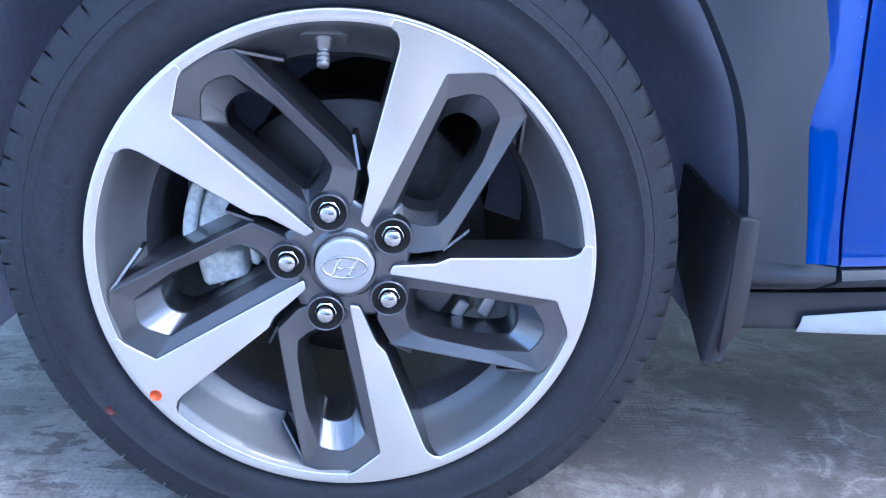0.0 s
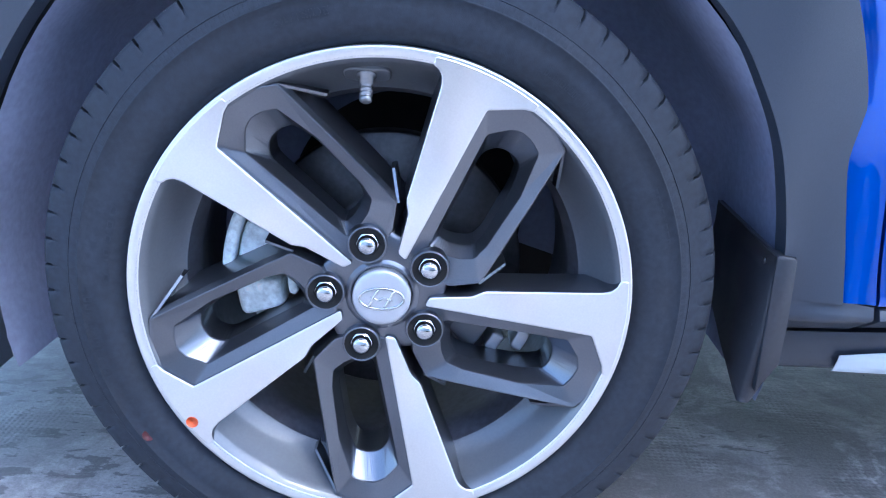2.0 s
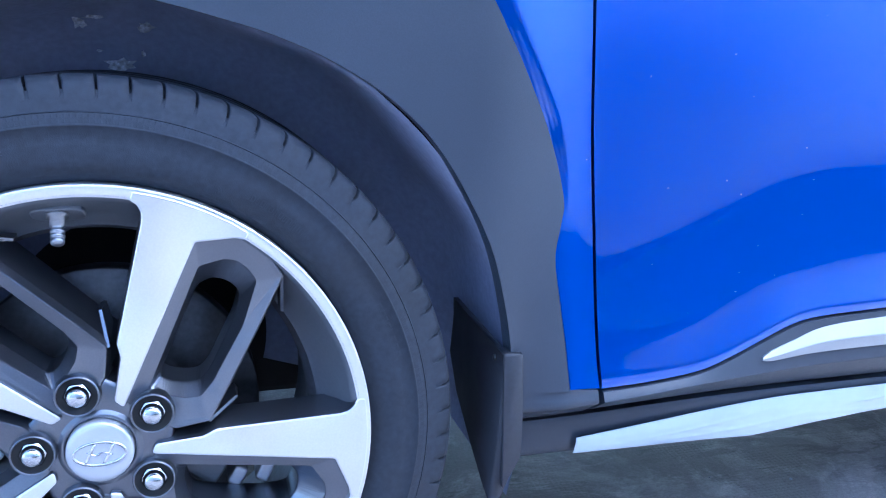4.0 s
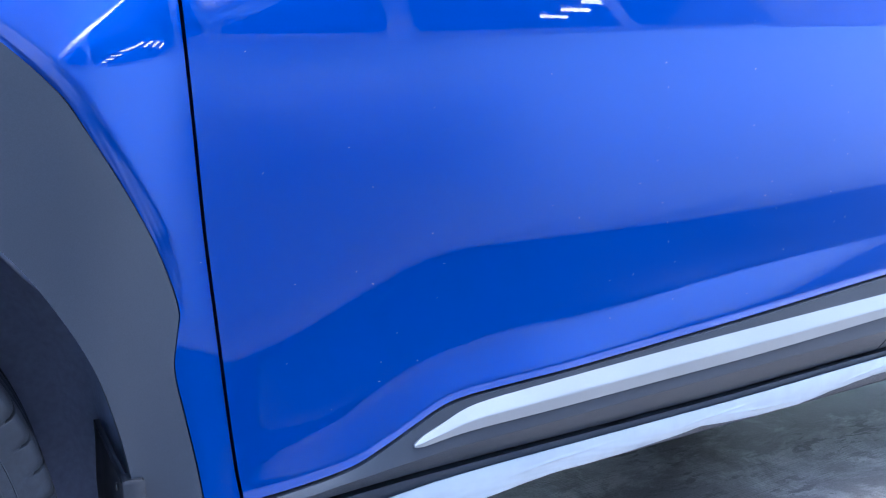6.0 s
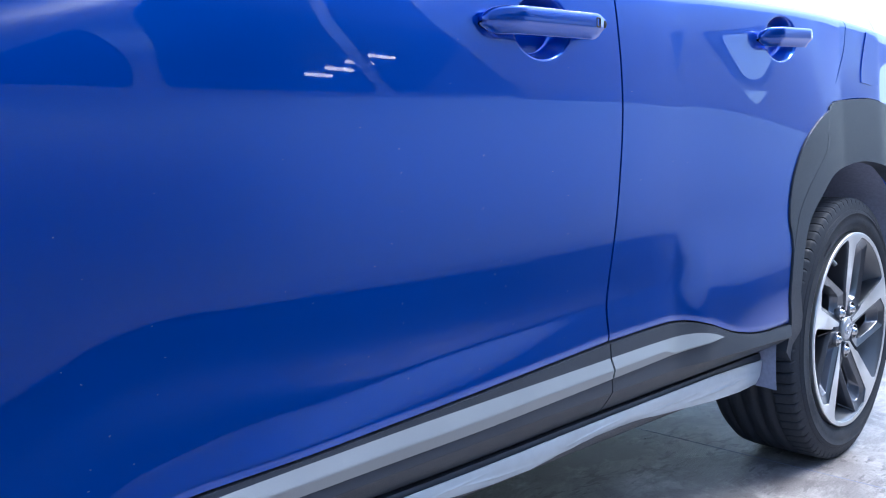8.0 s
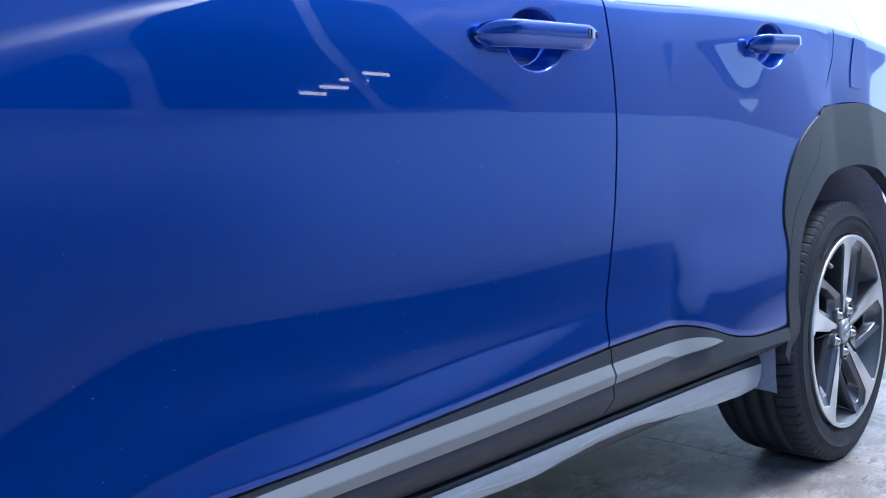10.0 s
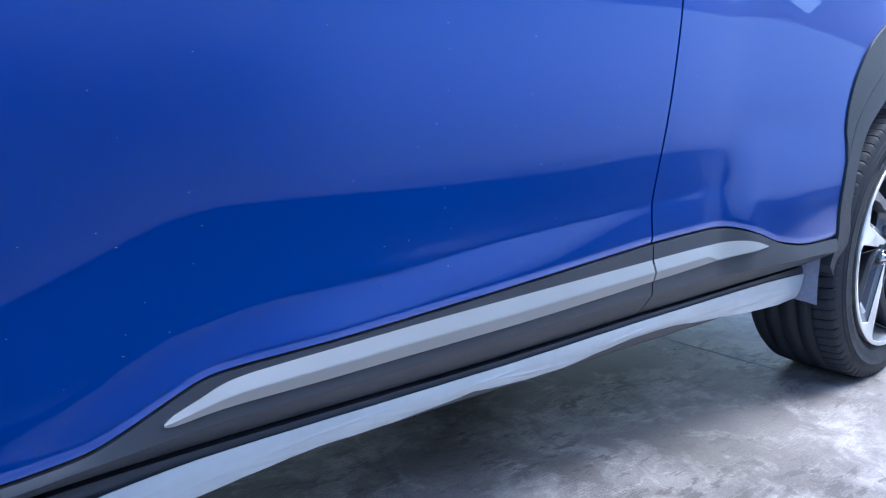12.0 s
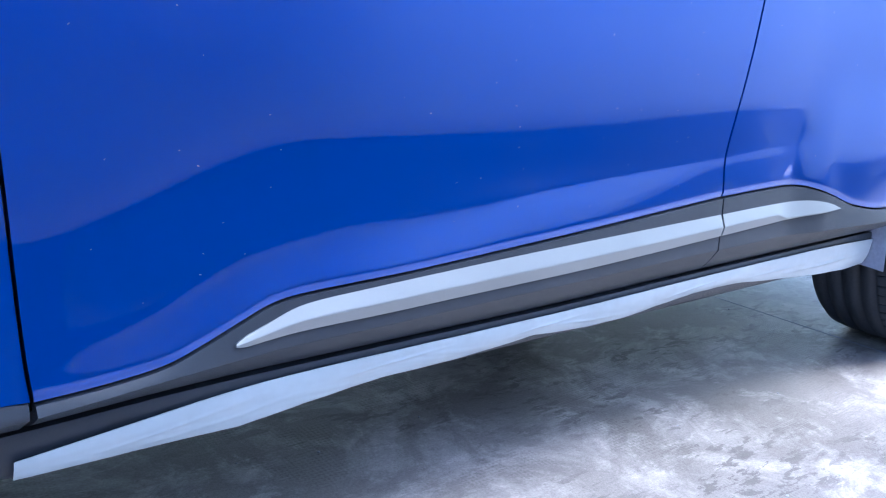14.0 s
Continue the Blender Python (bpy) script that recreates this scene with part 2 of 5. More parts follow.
def sheet(bm, xs, ys, zs, deep=0.014, lip=0.0015, close=True):
    """A grid of points as a panel with a turned-in border."""
    rows, cols = xs.shape
    v = [[bm.verts.new((xs[i, j], ys[i, j], zs[i, j])) for j in range(cols)] for i in range(rows)]
    for i in range(rows - 1):
        for j in range(cols - 1):
            bm.faces.new((v[i][j], v[i][j + 1], v[i + 1][j + 1], v[i + 1][j]))
    if close:
        ring = [v[0][j] for j in range(cols)] + [v[i][-1] for i in range(1, rows)] + [v[-1][j] for j in range(cols - 2, -1, -1)] + [v[i][0] for i in range(rows - 2, 0, -1)]
        prev = [bm.verts.new(q.co) for q in ring]
        for d in (lip, deep):
            nxt = [bm.verts.new(q.co + Vector((0, d, 0))) for q in ring]
            for k in range(len(ring)):
                m = (k + 1) % len(ring)
                bm.faces.new((prev[m], prev[k], nxt[k], nxt[m]))
            prev = nxt
    return v


def panel(name, parent, mats, bottom, top, left, right, nu, nv, depth_at, label="", deep=0.014):
    xz = coons(bottom, top, left, right, steps(nu), steps(nv))
    x, z = xz[..., 0], xz[..., 1]
    bm = bmesh.new()
    sheet(bm, x, depth_at(x, z), z, deep)
    return part(name, bm, mats, parent, label)


def box(bm, x0, x1, y0, y1, z0, z1, bevel=0.0):
    r = bmesh.ops.create_cube(bm, size=1)["verts"]
    bmesh.ops.scale(bm, vec=(x1 - x0, y1 - y0, z1 - z0), verts=r)
    bmesh.ops.translate(bm, vec=((x0 + x1) / 2, (y0 + y1) / 2, (z0 + z1) / 2), verts=r)
    if bevel:
        edges = list({e for q in r for e in q.link_edges})
        bmesh.ops.bevel(bm, geom=edges, offset=bevel, segments=2, affect="EDGES", profile=0.5)


def revolve(bm, profile, count, at=(0, 0, 0), wobble=None, mats=None):
    """Turns (radius, y) points round the y axis."""
    rings = []
    for i in range(count):
        a = 2 * math.pi * i / count
        ring = []
        for k, (r, y) in enumerate(profile):
            rr = r + (wobble(i, k) if wobble else 0)
            ring.append(bm.verts.new((at[0] + rr * math.cos(a), at[1] + y, at[2] + rr * math.sin(a))))
        rings.append(ring)
    for i in range(count):
        a, b = rings[i], rings[(i + 1) % count]
        for k in range(len(profile) - 1):
            f = bm.faces.new((a[k], b[k], b[k + 1], a[k + 1]))
            if mats:
                f.material_index = mats[k]


def loft(bm, loops, cap_first=False, cap_last=False, index=0):
    """Joins closed loops of points of equal count."""
    vs = [[bm.verts.new(p) for p in loop] for loop in loops]
    n = len(vs[0])
    for a, b in zip(vs, vs[1:]):
        for k in range(n):
            f = bm.faces.new((a[k], a[(k + 1) % n], b[(k + 1) % n], b[k]))
            f.material_index = index
    if cap_first:
        bm.faces.new(vs[0]).material_index = index
    if cap_last:
        bm.faces.new(list(reversed(vs[-1]))).material_index = index
    return vs


# ---- body lines of the blue car: x to its rear, z up, the front axle at x = 0 ----
HUB_Z, BASE = 0.3245, 2.6
GAP1 = [(0.4995, 0.335), (0.496, 0.38), (0.4915, 0.5), (0.487, 0.61), (0.484, 0.725), (0.480, 0.83), (0.472, 0.93), (0.46, 1.03)]
GAP2 = [(1.567, 0.441), (1.563, 0.513), (1.585, 0.63), (1.597, 0.72), (1.604, 0.83), (1.598, 0.92), (1.585, 1.0), (1.571, 1.06)]
BLUE_LOW = [(0.50, 0.333), (0.566, 0.336), (0.62, 0.342), (0.66, 0.355), (0.70, 0.371), (0.735, 0.384), (0.77, 0.390), (0.845, 0.394), (0.94, 0.398), (1.12, 0.409), (1.36, 0.426), (1.567, 0.441)]
BLUE_LOW2 = [(1.571, 0.441), (1.73, 0.448), (1.80, 0.447), (1.85, 0.441), (1.92, 0.424), (1.98, 0.405), (2.03, 0.395), (2.11, 0.386), (2.237, 0.388)]
BELT = along([(-0.4, 0.93), (0.46, 1.03), (1.0, 1.045), (1.571, 1.065), (1.96, 1.094), (2.375, 1.114), (2.66, 1.114), (3.2, 1.09)])
ARCH_OUT = [(0.461, 0.338), (0.457, 0.385), (0.451, 0.43), (0.445, 0.478), (0.450, 0.509), (0.454, 0.538), (0.439, 0.595), (0.415, 0.65), (0.387, 0.703), (0.362, 0.743), (0.30, 0.80), (0.20, 0.852), (0.10, 0.876), (0.0, 0.885)]
REAR_CLAD = [(2.237, 0.388), (2.229, 0.419), (2.220, 0.468), (2.228, 0.522), (2.236, 0.560), (2.233, 0.590), (2.225, 0.623), (2.230, 0.676), (2.253, 0.736), (2.300, 0.798), (2.371, 0.850), (2.445, 0.884)]
REAR_EDGE = [(2.240, 0.320), (2.240, 0.388), (2.225, 0.46), (2.237, 0.545), (2.246, 0.575), (2.269, 0.636), (2.316, 0.696), (2.387, 0.758), (2.428, 0.807), (2.434, 0.850), (2.447, 0.893)]
CREASE_LOW = along([(0.40, 0.372), (0.5, 0.376), (0.6, 0.387), (0.66, 0.402), (0.72, 0.421), (0.78, 0.436), (0.85, 0.4465), (1.0, 0.461), (1.2, 0.482), (1.55, 0.508), (1.8, 0.529), (1.87, 0.534), (2.0, 0.543), (2.3, 0.56)])
SILL_LINE = along([(0.40, 0.287), (0.5, 0.289), (0.7, 0.296), (1.03, 0.298), (1.25, 0.300), (1.53, 0.306), (1.8, 0.310), (2.21, 0.317), (2.3, 0.318)])
CLAD_FOLD = along([(0.40, 0.318), (0.5, 0.320), (0.7, 0.332), (1.03, 0.340), (1.53, 0.350), (1.9, 0.356), (2.3, 0.358)])


HANDLES = ((1.384, 0.959, 0.072, 0.050, 0.05), (2.202, 1.024, 0.075, 0.050, 0.07))


BLUE_EDGE, BLUE_EDGE2 = along(BLUE_LOW), along(BLUE_LOW2)


def side(x, z):
    """Depth y of the painted body side."""
    y = 0.021 + np.where(z > 0.80, (z - 0.80) ** 2 / 18.0, (z - 0.80) ** 2 / 45.0)
    # the foot of the front door flares out towards the wheel arch
    y = y - 0.080 * soft(0.585 - z, 0.02) * (1 - sstep(0.48, 0.80, x)) * sstep(0.40, 0.47, x)
    y = y - 0.40 * np.maximum(0.465 + 0.05 * sstep(0.58, 0.74, x) - z, 0) ** 2 * (1 - sstep(0.85, 1.15, x)) * sstep(0.40, 0.47, x)
    y = y + 2.2 * soft(z - BELT(x) + 0.016, 0.004)
    # below the crease the doors flare out to meet the cladding
    b = sstep(0.44, 0.74, x) * (1 - 0.55 * sstep(1.10, 1.62, x)) * (1 - sstep(1.70, 1.95, x))
    under = soft(CREASE_LOW(x) - z, 0.002 + 0.014 * (1 - sstep(0.66, 1.15, x)) + 0.006 * sstep(1.70, 1.85, x))
    y = y - 0.042 * (1 - np.exp(-0.18 * b * under / 0.042))
    # from the middle of the rear door the side swells out round the rear wheel
    t = np.clip((x - 1.79) / 0.72, 0, 1.3)
    y = y - 0.085 * t ** 1.6 * (1 - 0.35 * np.minimum(t, 1.0) ** 3) * (1 - 0.55 * sstep(0.42, 1.08, z)) * (0.74 + 0.26 * sstep(0.36, 0.50, z))
    # past the end of its hollow the foot of the rear door swells towards the wheel
    y = y - 0.080 * soft(0.63 - z, 0.015) * sstep(1.775, 1.90, x) * (1 - 0.5 * sstep(2.0, 2.3, x))
    for cx, cz, rx, rz, slope in HANDLES:
        r2 = ((x - cx) / rx) ** 2 + ((z - cz - slope * (x - cx)) / rz) ** 2
        y = y + 0.034 * sstep(1.0, 0.50, r2)
    return y - 0.030 * sstep(0.50, 0.36, x) * (1 - sstep(0.75, 1.0, z))


WING_EDGE = spline(ARCH_OUT, 160)


def wing_side(x, z):
    """The front wing: the paint turns in along the cladding."""
    d = np.sqrt(np.min((x[..., None] - WING_EDGE[:, 0]) ** 2 + (z[..., None] - WING_EDGE[:, 1]) ** 2, axis=-1))
    return side(x, z) + 0.42 * soft(0.017 * sstep(0.49, 0.62, z) - d, 0.0012)


def arch_depth(x, z):
    """Depth y of the wheel-arch cladding, a little proud of the paint."""
    return side(x, z) - 0.004


def rounded(poly, r=0.003, n=3):
    """A closed outline with its corners turned over a small radius."""
    out = []
    for i, p in enumerate(poly):
        a, b, c = Vector(poly[i - 1]), Vector(p), Vector(poly[(i + 1) % len(poly)])
        d0, d1 = (a - b), (c - b)
        k0, k1 = min(r, d0.length * 0.4), min(r, d1.length * 0.4)
        s, e = b + d0.normalized() * k0, b + d1.normalized() * k1
        for j in range(n + 1):
            t = j / n
            q = (1 - t) ** 2 * s + 2 * t * (1 - t) * b + t * t * e
            out.append((q.x, q.y))
    return out


# ---- ground ----
GROUND = -0.014
bm = bmesh.new()
for x0, x1, y0, y1 in ((-400, 400, -400, 400),):
    bm.faces.new([bm.verts.new(p) for p in ((x0, y0, GROUND), (x1, y0, GROUND), (x1, y1, GROUND), (x0, y1, GROUND))])
ground = tagged(part("ground", bm, CONCRETE, None, smooth=False), "worn grey concrete yard with scuffs and dark spots", "ground", kind="structure")

bm = bmesh.new()
box(bm, 2.429, 2.432, -6.0, 6.0, GROUND - 0.004, GROUND + 0.0005)
part("joint", bm, LINER, ground, "dark joint between two slabs", smooth=False)
rng = random.Random(3)
bm = bmesh.new()
for _ in range(46):
    px, py, pr = rng.uniform(-0.7, 2.9), rng.uniform(-0.35, 0.6), rng.uniform(0.0008, 0.0026)
    q = bmesh.ops.create_icosphere(bm, subdivisions=1, radius=pr)["verts"]
    for v in q:
        v.co = Vector((v.co.x * rng.uniform(0.8, 1.6) + px, v.co.y * rng.uniform(0.7, 1.3) + py, v.co.z * 0.7 + GROUND + pr * 0.5))
tagged(part("grit", bm, DUST, None, smooth=False), "loose pale grit on the concrete", "grit", kind="stuff")

def door_panel(name, low, high, left, right, knots, label):
    """A door skin whose rows follow its lower border and its crease, so that both turn over a small radius."""
    lx, rx = (lambda q: (lambda z: np.interp(z, q[:, 1], q[:, 0])))(spline(left, 300)), (lambda q: (lambda z: np.interp(z, q[:, 1], q[:, 0])))(spline(right, 300))
    cols = np.unique(np.r_[steps(170, 0.002), np.array(knots)])
    at = lambda u, z: (1 - u) * lx(z) + u * rx(z)
    zlo, zmid = cols * 0 + 0.42, cols * 0 + 0.48
    for _ in range(6):
        zlo, zmid = low(at(cols, zlo)), CREASE_LOW(at(cols, zmid))
    zhi = cols * 0 + 1.05
    for _ in range(6):
        zhi = high(at(cols, zhi))
    zmid = np.maximum(zmid, zlo + 0.022)
    lower = zlo[None] + np.r_[0, 0.0008, np.linspace(0.004, 0.018, 9)][:, None]
    mid = lower[-1] + (zmid - 0.004 - lower[-1]) * np.linspace(0, 1, 12)[1:, None]
    bend = zmid[None] + np.linspace(-0.0025, 0.005, 8)[:, None]
    upper = bend[-1] + (zhi - bend[-1]) * np.r_[np.linspace(0, 0.72, 70)[1:], np.linspace(0.72, 0.955, 80)[1:], np.linspace(0.955, 1.0, 18)[1:]][:, None]
    z = np.vstack([lower, mid, bend, upper])
    x = at(cols[None], z)
    bm = bmesh.new()
    # the skin turns in along its lower border
    sheet(bm, x, side(x, z) + 0.40 * soft(0.008 - (z - zlo[None]), 0.002), z)
    return part(name, bm, BLUE, car, label)


# ---- the blue car ----
car = tagged(empty("car"), "blue crossover car with grey plastic cladding, parked on concrete", "car")

front_door = door_panel("front_door", BLUE_EDGE, BELT, [(x + 0.0019, z) for x, z in GAP1], [(x - 0.0026, z) for x, z in GAP2], np.linspace(0.72, 0.90, 84), "glossy metallic blue front door")
rear_door = door_panel("rear_door", BLUE_EDGE2, BELT, [(x + 0.0026, z) for x, z in GAP2], [*REAR_CLAD, (2.494, 0.968), (2.530, 1.03), (2.545, 1.113)], np.linspace(0.55, 0.78, 84), "glossy metallic blue rear door")
panel("front_fender", car, BLUE, [(0.463, 0.338), (0.4965, 0.335)], [(0.0, 0.887), (0.2, 0.97), (0.456, 1.03)], [(x + 0.002, z) for x, z in ARCH_OUT], [(x - 0.0018, z) for x, z in GAP1], 40, 150, wing_side, "metallic blue front wing")
panel("front_wing", car, BLUE, [(-0.62, 0.70), (-0.35, 0.78), (0.0, 0.888)], [(-0.62, 0.86), (-0.3, 0.94), (0.455, 1.031)], [(-0.62, 0.70), (-0.62, 0.86)], [(0.0, 0.888), (0.2, 0.971), (0.455, 1.031)], 40, 30, side)
panel("rear_quarter", car, BLUE, [(2.451, 0.899), (2.616, 0.917), (2.737, 0.914), (2.90, 0.89), (3.25, 0.86)], [(2.549, 1.114), (2.66, 1.114), (3.25, 1.09)], [(2.451, 0.899), (2.498, 0.968), (2.534, 1.03), (2.549, 1.114)], [(3.25, 0.86), (3.25, 1.09)], 80, 50,
      lambda x, z: side(x, z) + 0.10 * sstep(2.85, 3.3, x) ** 2, "metallic blue rear quarter")

# cladding round the front wheel
ARCH_IN = [(0.404, 0.338), (0.398, 0.385), (0.391, 0.43), (0.376, 0.49), (0.353, 0.542), (0.32, 0.597), (0.278, 0.640), (0.228, 0.673), (0.18, 0.695), (0.134, 0.710), (0.067, 0.727), (0.0, 0.734)]
bm = bmesh.new()
for inner, outer in ((ARCH_IN, ARCH_OUT), ([(0.0, 0.734), (-0.13, 0.712), (-0.26, 0.655), (-0.35, 0.56), (-0.405, 0.44), (-0.415, 0.30), (-0.41, 0.22)], [(0.0, 0.885), (-0.15, 0.855), (-0.35, 0.775), (-0.50, 0.67), (-0.60, 0.50), (-0.62, 0.35), (-0.60, 0.22)])):
    us, vs = steps(70), steps(18, 0.01)
    xz = coons(inner, outer, [inner[0], outer[0]], [inner[-1], outer[-1]], us, vs)
    x, z = xz[..., 0], xz[..., 1]
    sheet(bm, x[:, ::-1], arch_depth(x, z)[:, ::-1], z[:, ::-1], 0.03, 0.003)
us, vs = steps(16), steps(10, 0.01)
xz = coons([(0.408, 0.289), (0.4965, 0.291)], [(0.404, 0.338), (0.461, 0.338), (0.4965, 0.3325)], [(0.408, 0.289), (0.404, 0.338)], [(0.4965, 0.291), (0.4965, 0.3325)], us, vs)
x, z = xz[..., 0], xz[..., 1]
fold = CLAD_FOLD(x)
proud = side(x, 0.0 * z + 0.351) - 0.007
yb = np.where(z < fold, proud + (0.040 - proud) * np.clip((fold - z) / (fold - 0.291), 0, 1), proud + 0.005 * np.clip((z - fold) / 0.014, 0, 1))
flare = sstep(0.46, 0.40, x) * sstep(0.298, 0.336, z)
sheet(bm, x, yb * (1 - flare) + arch_depth(x, np.maximum(z, 0.30)) * flare, z, 0.02, 0.002)
part("wheel_arch_cladding", bm, CLAD, car, "matt grey plastic wheel-arch cladding")


# lower door cladding with a fold along it
def clad_strip(name, high, x0, x1, nu):
    us = steps(nu)
    xs = x0 + (x1 - x0) * us
    hi = high(xs) - 0.0035
    lo, fold = SILL_LINE(xs) + 0.003, CLAD_FOLD(xs)
    vs = np.r_[0, 0.03, np.linspace(0.1, 0.9, 9), 0.97, 1, 1.03, np.linspace(1.1, 1.9, 12), 1.97, 2]
    z = np.where(vs[:, None] < 1, lo + (fold - lo) * vs[:, None], fold + (hi - fold) * (vs[:, None] - 1))
    top = side(xs, hi + 0.018) - 0.002
    out = np.minimum(0.017, top - 0.005)
    bottom = 0.043 + 0.0 * xs
    y = np.where(vs[:, None] < 1, bottom + (out - bottom) * vs[:, None] ** 0.8, out + (top - out) * np.clip(vs[:, None] - 1, 0, 1) ** 1.15)
    bm = bmesh.new()
    sheet(bm, np.broadcast_to(xs, z.shape), y, z, 0.02, 0.0015)
    return part(name, bm, CLAD, car, "matt grey plastic door cladding")


low_front, low_rear = BLUE_EDGE, BLUE_EDGE2
clad_strip("door_cladding", low_front, 0.5025, 1.5665, 130)
clad_strip("door_cladding", low_rear, 1.570, 2.236, 90)


def clad_depth(x, z, high):
    hi, fold = high - 0.0035, CLAD_FOLD(x)
    top = side(x, hi + 0.018) - 0.002
    out = np.minimum(0.017, top - 0.005)
    return out + (top - out) * np.clip((z - fold) / (hi - fold), 0, 1) ** 1.15


SILVER_TOP = along([(0.694, 0.3505), (0.703, 0.3555), (0.714, 0.3595), (0.735, 0.366), (0.776, 0.378), (0.85, 0.384), (1.02, 0.392), (1.23, 0.4005), (1.56, 0.4115), (1.70, 0.4165), (1.80, 0.4180), (1.86, 0.4160), (1.91, 0.4080), (1.944, 0.3975)])
SILVER_LOW = along([(0.694, 0.3475), (0.702, 0.3458), (0.712, 0.3464), (0.776, 0.3505), (0.93, 0.354), (1.236, 0.362), (1.566, 0.376), (1.87, 0.392), (1.944, 0.397)])


def silver(x0, x1, nu, high, fold_end):
    us = steps(nu, 0.004)
    xs = x0 + (x1 - x0) * us
    hi, lo = SILVER_TOP(xs), SILVER_LOW(xs)
    mid = lo + (hi - lo) * 0.42 * (1 - sstep(fold_end - 0.05, fold_end, xs)) + 0.0005
    vs = np.r_[0, 0.06, np.linspace(0.2, 0.9, 5), 1, np.linspace(1.1, 1.8, 6), 1.94, 2]
    z = np.where(vs[:, None] < 1, lo + (mid - lo) * vs[:, None], mid + (hi - mid) * (vs[:, None] - 1))
    y = clad_depth(np.broadcast_to(xs, z.shape), z, high(xs)) - 0.001
    y = y - 0.004 * np.clip(vs[:, None], 0, 1) * np.clip((hi - lo) / 0.03, 0, 1) + 0.007 * np.clip(vs[:, None] - 1, 0, 1) * np.clip((hi - lo) / 0.03, 0, 1) - 0.002
    bm = bmesh.new()
    sheet(bm, np.broadcast_to(xs, z.shape), y, z, 0.016, 0.001)
    return part("silver_trim", bm, SILVER, car, "satin silver insert in the door cladding")


silver(0.694, 1.5655, 110, low_front, 3.0)
silver(1.5705, 1.944, 60, low_rear, 1.78)

# sill under the doors
xs = 0.405 + (2.292 - 0.405) * steps(160, 0.001)
prof = [(0.0, 0.040), (0.12, 0.038), (0.5, 0.041), (0.85, 0.046), (0.97, 0.052), (1.0, 0.060), (1.0, 0.12)]
z = np.array([[SILL_LINE(x) - 0.002 - v * (SILL_LINE(x) - 0.002 - (0.246 - 0.010 * (1 - sstep(0.50, 0.60, x)) - 0.010 * sstep(1.9, 2.2, x))) for x in xs] for v, _ in prof])
y = np.array([[d for _ in xs] for _, d in prof])
bm = bmesh.new()
sheet(bm, np.broadcast_to(xs, z.shape)[::-1], y[::-1], z[::-1], 0.03, 0.001)
part("sill", bm, CLAD, car, "matt grey plastic sill under the doors")

# protective film, peeling and wavy along its lower border
FILM_TOP = along([(0.488, 0.2615), (0.53, 0.266), (0.604, 0.274), (0.682, 0.282), (0.749, 0.2865), (0.86, 0.2885), (1.039, 0.2895), (1.261, 0.2915), (1.545, 0.2975), (1.816, 0.3015), (1.965, 0.3035), (2.1, 0.3025), (2.205, 0.300)])
FILM_LOW = ([(0.478, 0.238), (0.53, 0.237), (0.606, 0.236), (0.718, 0.234), (0.804, 0.243), (0.909, 0.251), (1.029, 0.251), (1.177, 0.258), (1.29, 0.252), (1.382, 0.252), (1.484, 0.259), (1.563, 0.264), (1.741, 0.262), (1.90, 0.250), (1.999, 0.243), (2.12, 0.239), (2.205, 0.243)])
FILM_EDGE = lambda x: np.interp(x, [q[0] for q in FILM_LOW], [q[1] for q in FILM_LOW])
us = steps(340, 0.0008)
xs = 0.489 + (2.205 - 0.489) * us
vs = np.linspace(0, 1, 26)
z = FILM_EDGE(xs) + (FILM_TOP(xs) - FILM_EDGE(xs)) * vs[:, None]
crease = lambda x, v: sum(a * max(0.0, 1 - abs(v - v0 - lean * (x - x0)) * 14) * max(0.0, 1 - abs(x - x0) / w) for x0, v0, lean, w, a in ((0.66, 0.55, 2.2, 0.12, 0.8), (0.70, 0.30, 1.5, 0.14, 0.5), (0.93, 0.60, 1.2, 0.10, 1.5), (1.20, 0.55, 2.0, 0.09, 1.4), (1.28, 0.35, -1.6, 0.08, 1.1), (1.56, 0.50, 1.8, 0.10, 1.5), (1.83, 0.45, 1.3, 0.12, 1.3), (2.02, 0.40, 0.9, 0.16, 1.8), (2.08, 0.60, -0.8, 0.12, 1.2)))
ripple = np.array([[noise.noise((x * 7, v * 1.6, 3.0)) + 0.5 * abs(noise.noise((x * 15 + v * 3, v * 2.0, 8.0))) + crease(x, v) for x in xs] for v in vs])
y = 0.0335 + 0.012 * (1 - vs[:, None]) ** 2 - 0.0018 * ripple * (1.2 - vs[:, None])
bm = bmesh.new()
sheet(bm, np.broadcast_to(xs, z.shape), y, z, 0.0012, 0.0006)
part("protective_film", bm, FILM, car, "milky pale-blue protective film, wrinkled at its lower edge")

# cladding of the rear wheel
panel("rear_door_cladding", car, CLAD, [(2.237, 0.560), (2.240, 0.560)], [(2.440, 0.882), (2.443, 0.882)], [(x + 0.002, z) for x, z in REAR_CLAD[4:]], [(2.240, 0.560), *[(x - 0.002, z) for x, z in REAR_EDGE[4:]]], 14, 90, arch_depth, "matt grey plastic arch cladding on the rear door")
bm = bmesh.new()
rin = [(2.298, 0.262), (2.296, 0.33), (2.289, 0.403), (2.270, 0.455), (2.281, 0.534), (2.317, 0.618), (2.392, 0.686), (2.452, 0.726), (2.539, 0.748), (2.633, 0.756), (2.734, 0.744), (2.789, 0.721), (2.847, 0.692), (2.93, 0.62), (3.0, 0.52), (3.03, 0.40), (3.03, 0.30)]
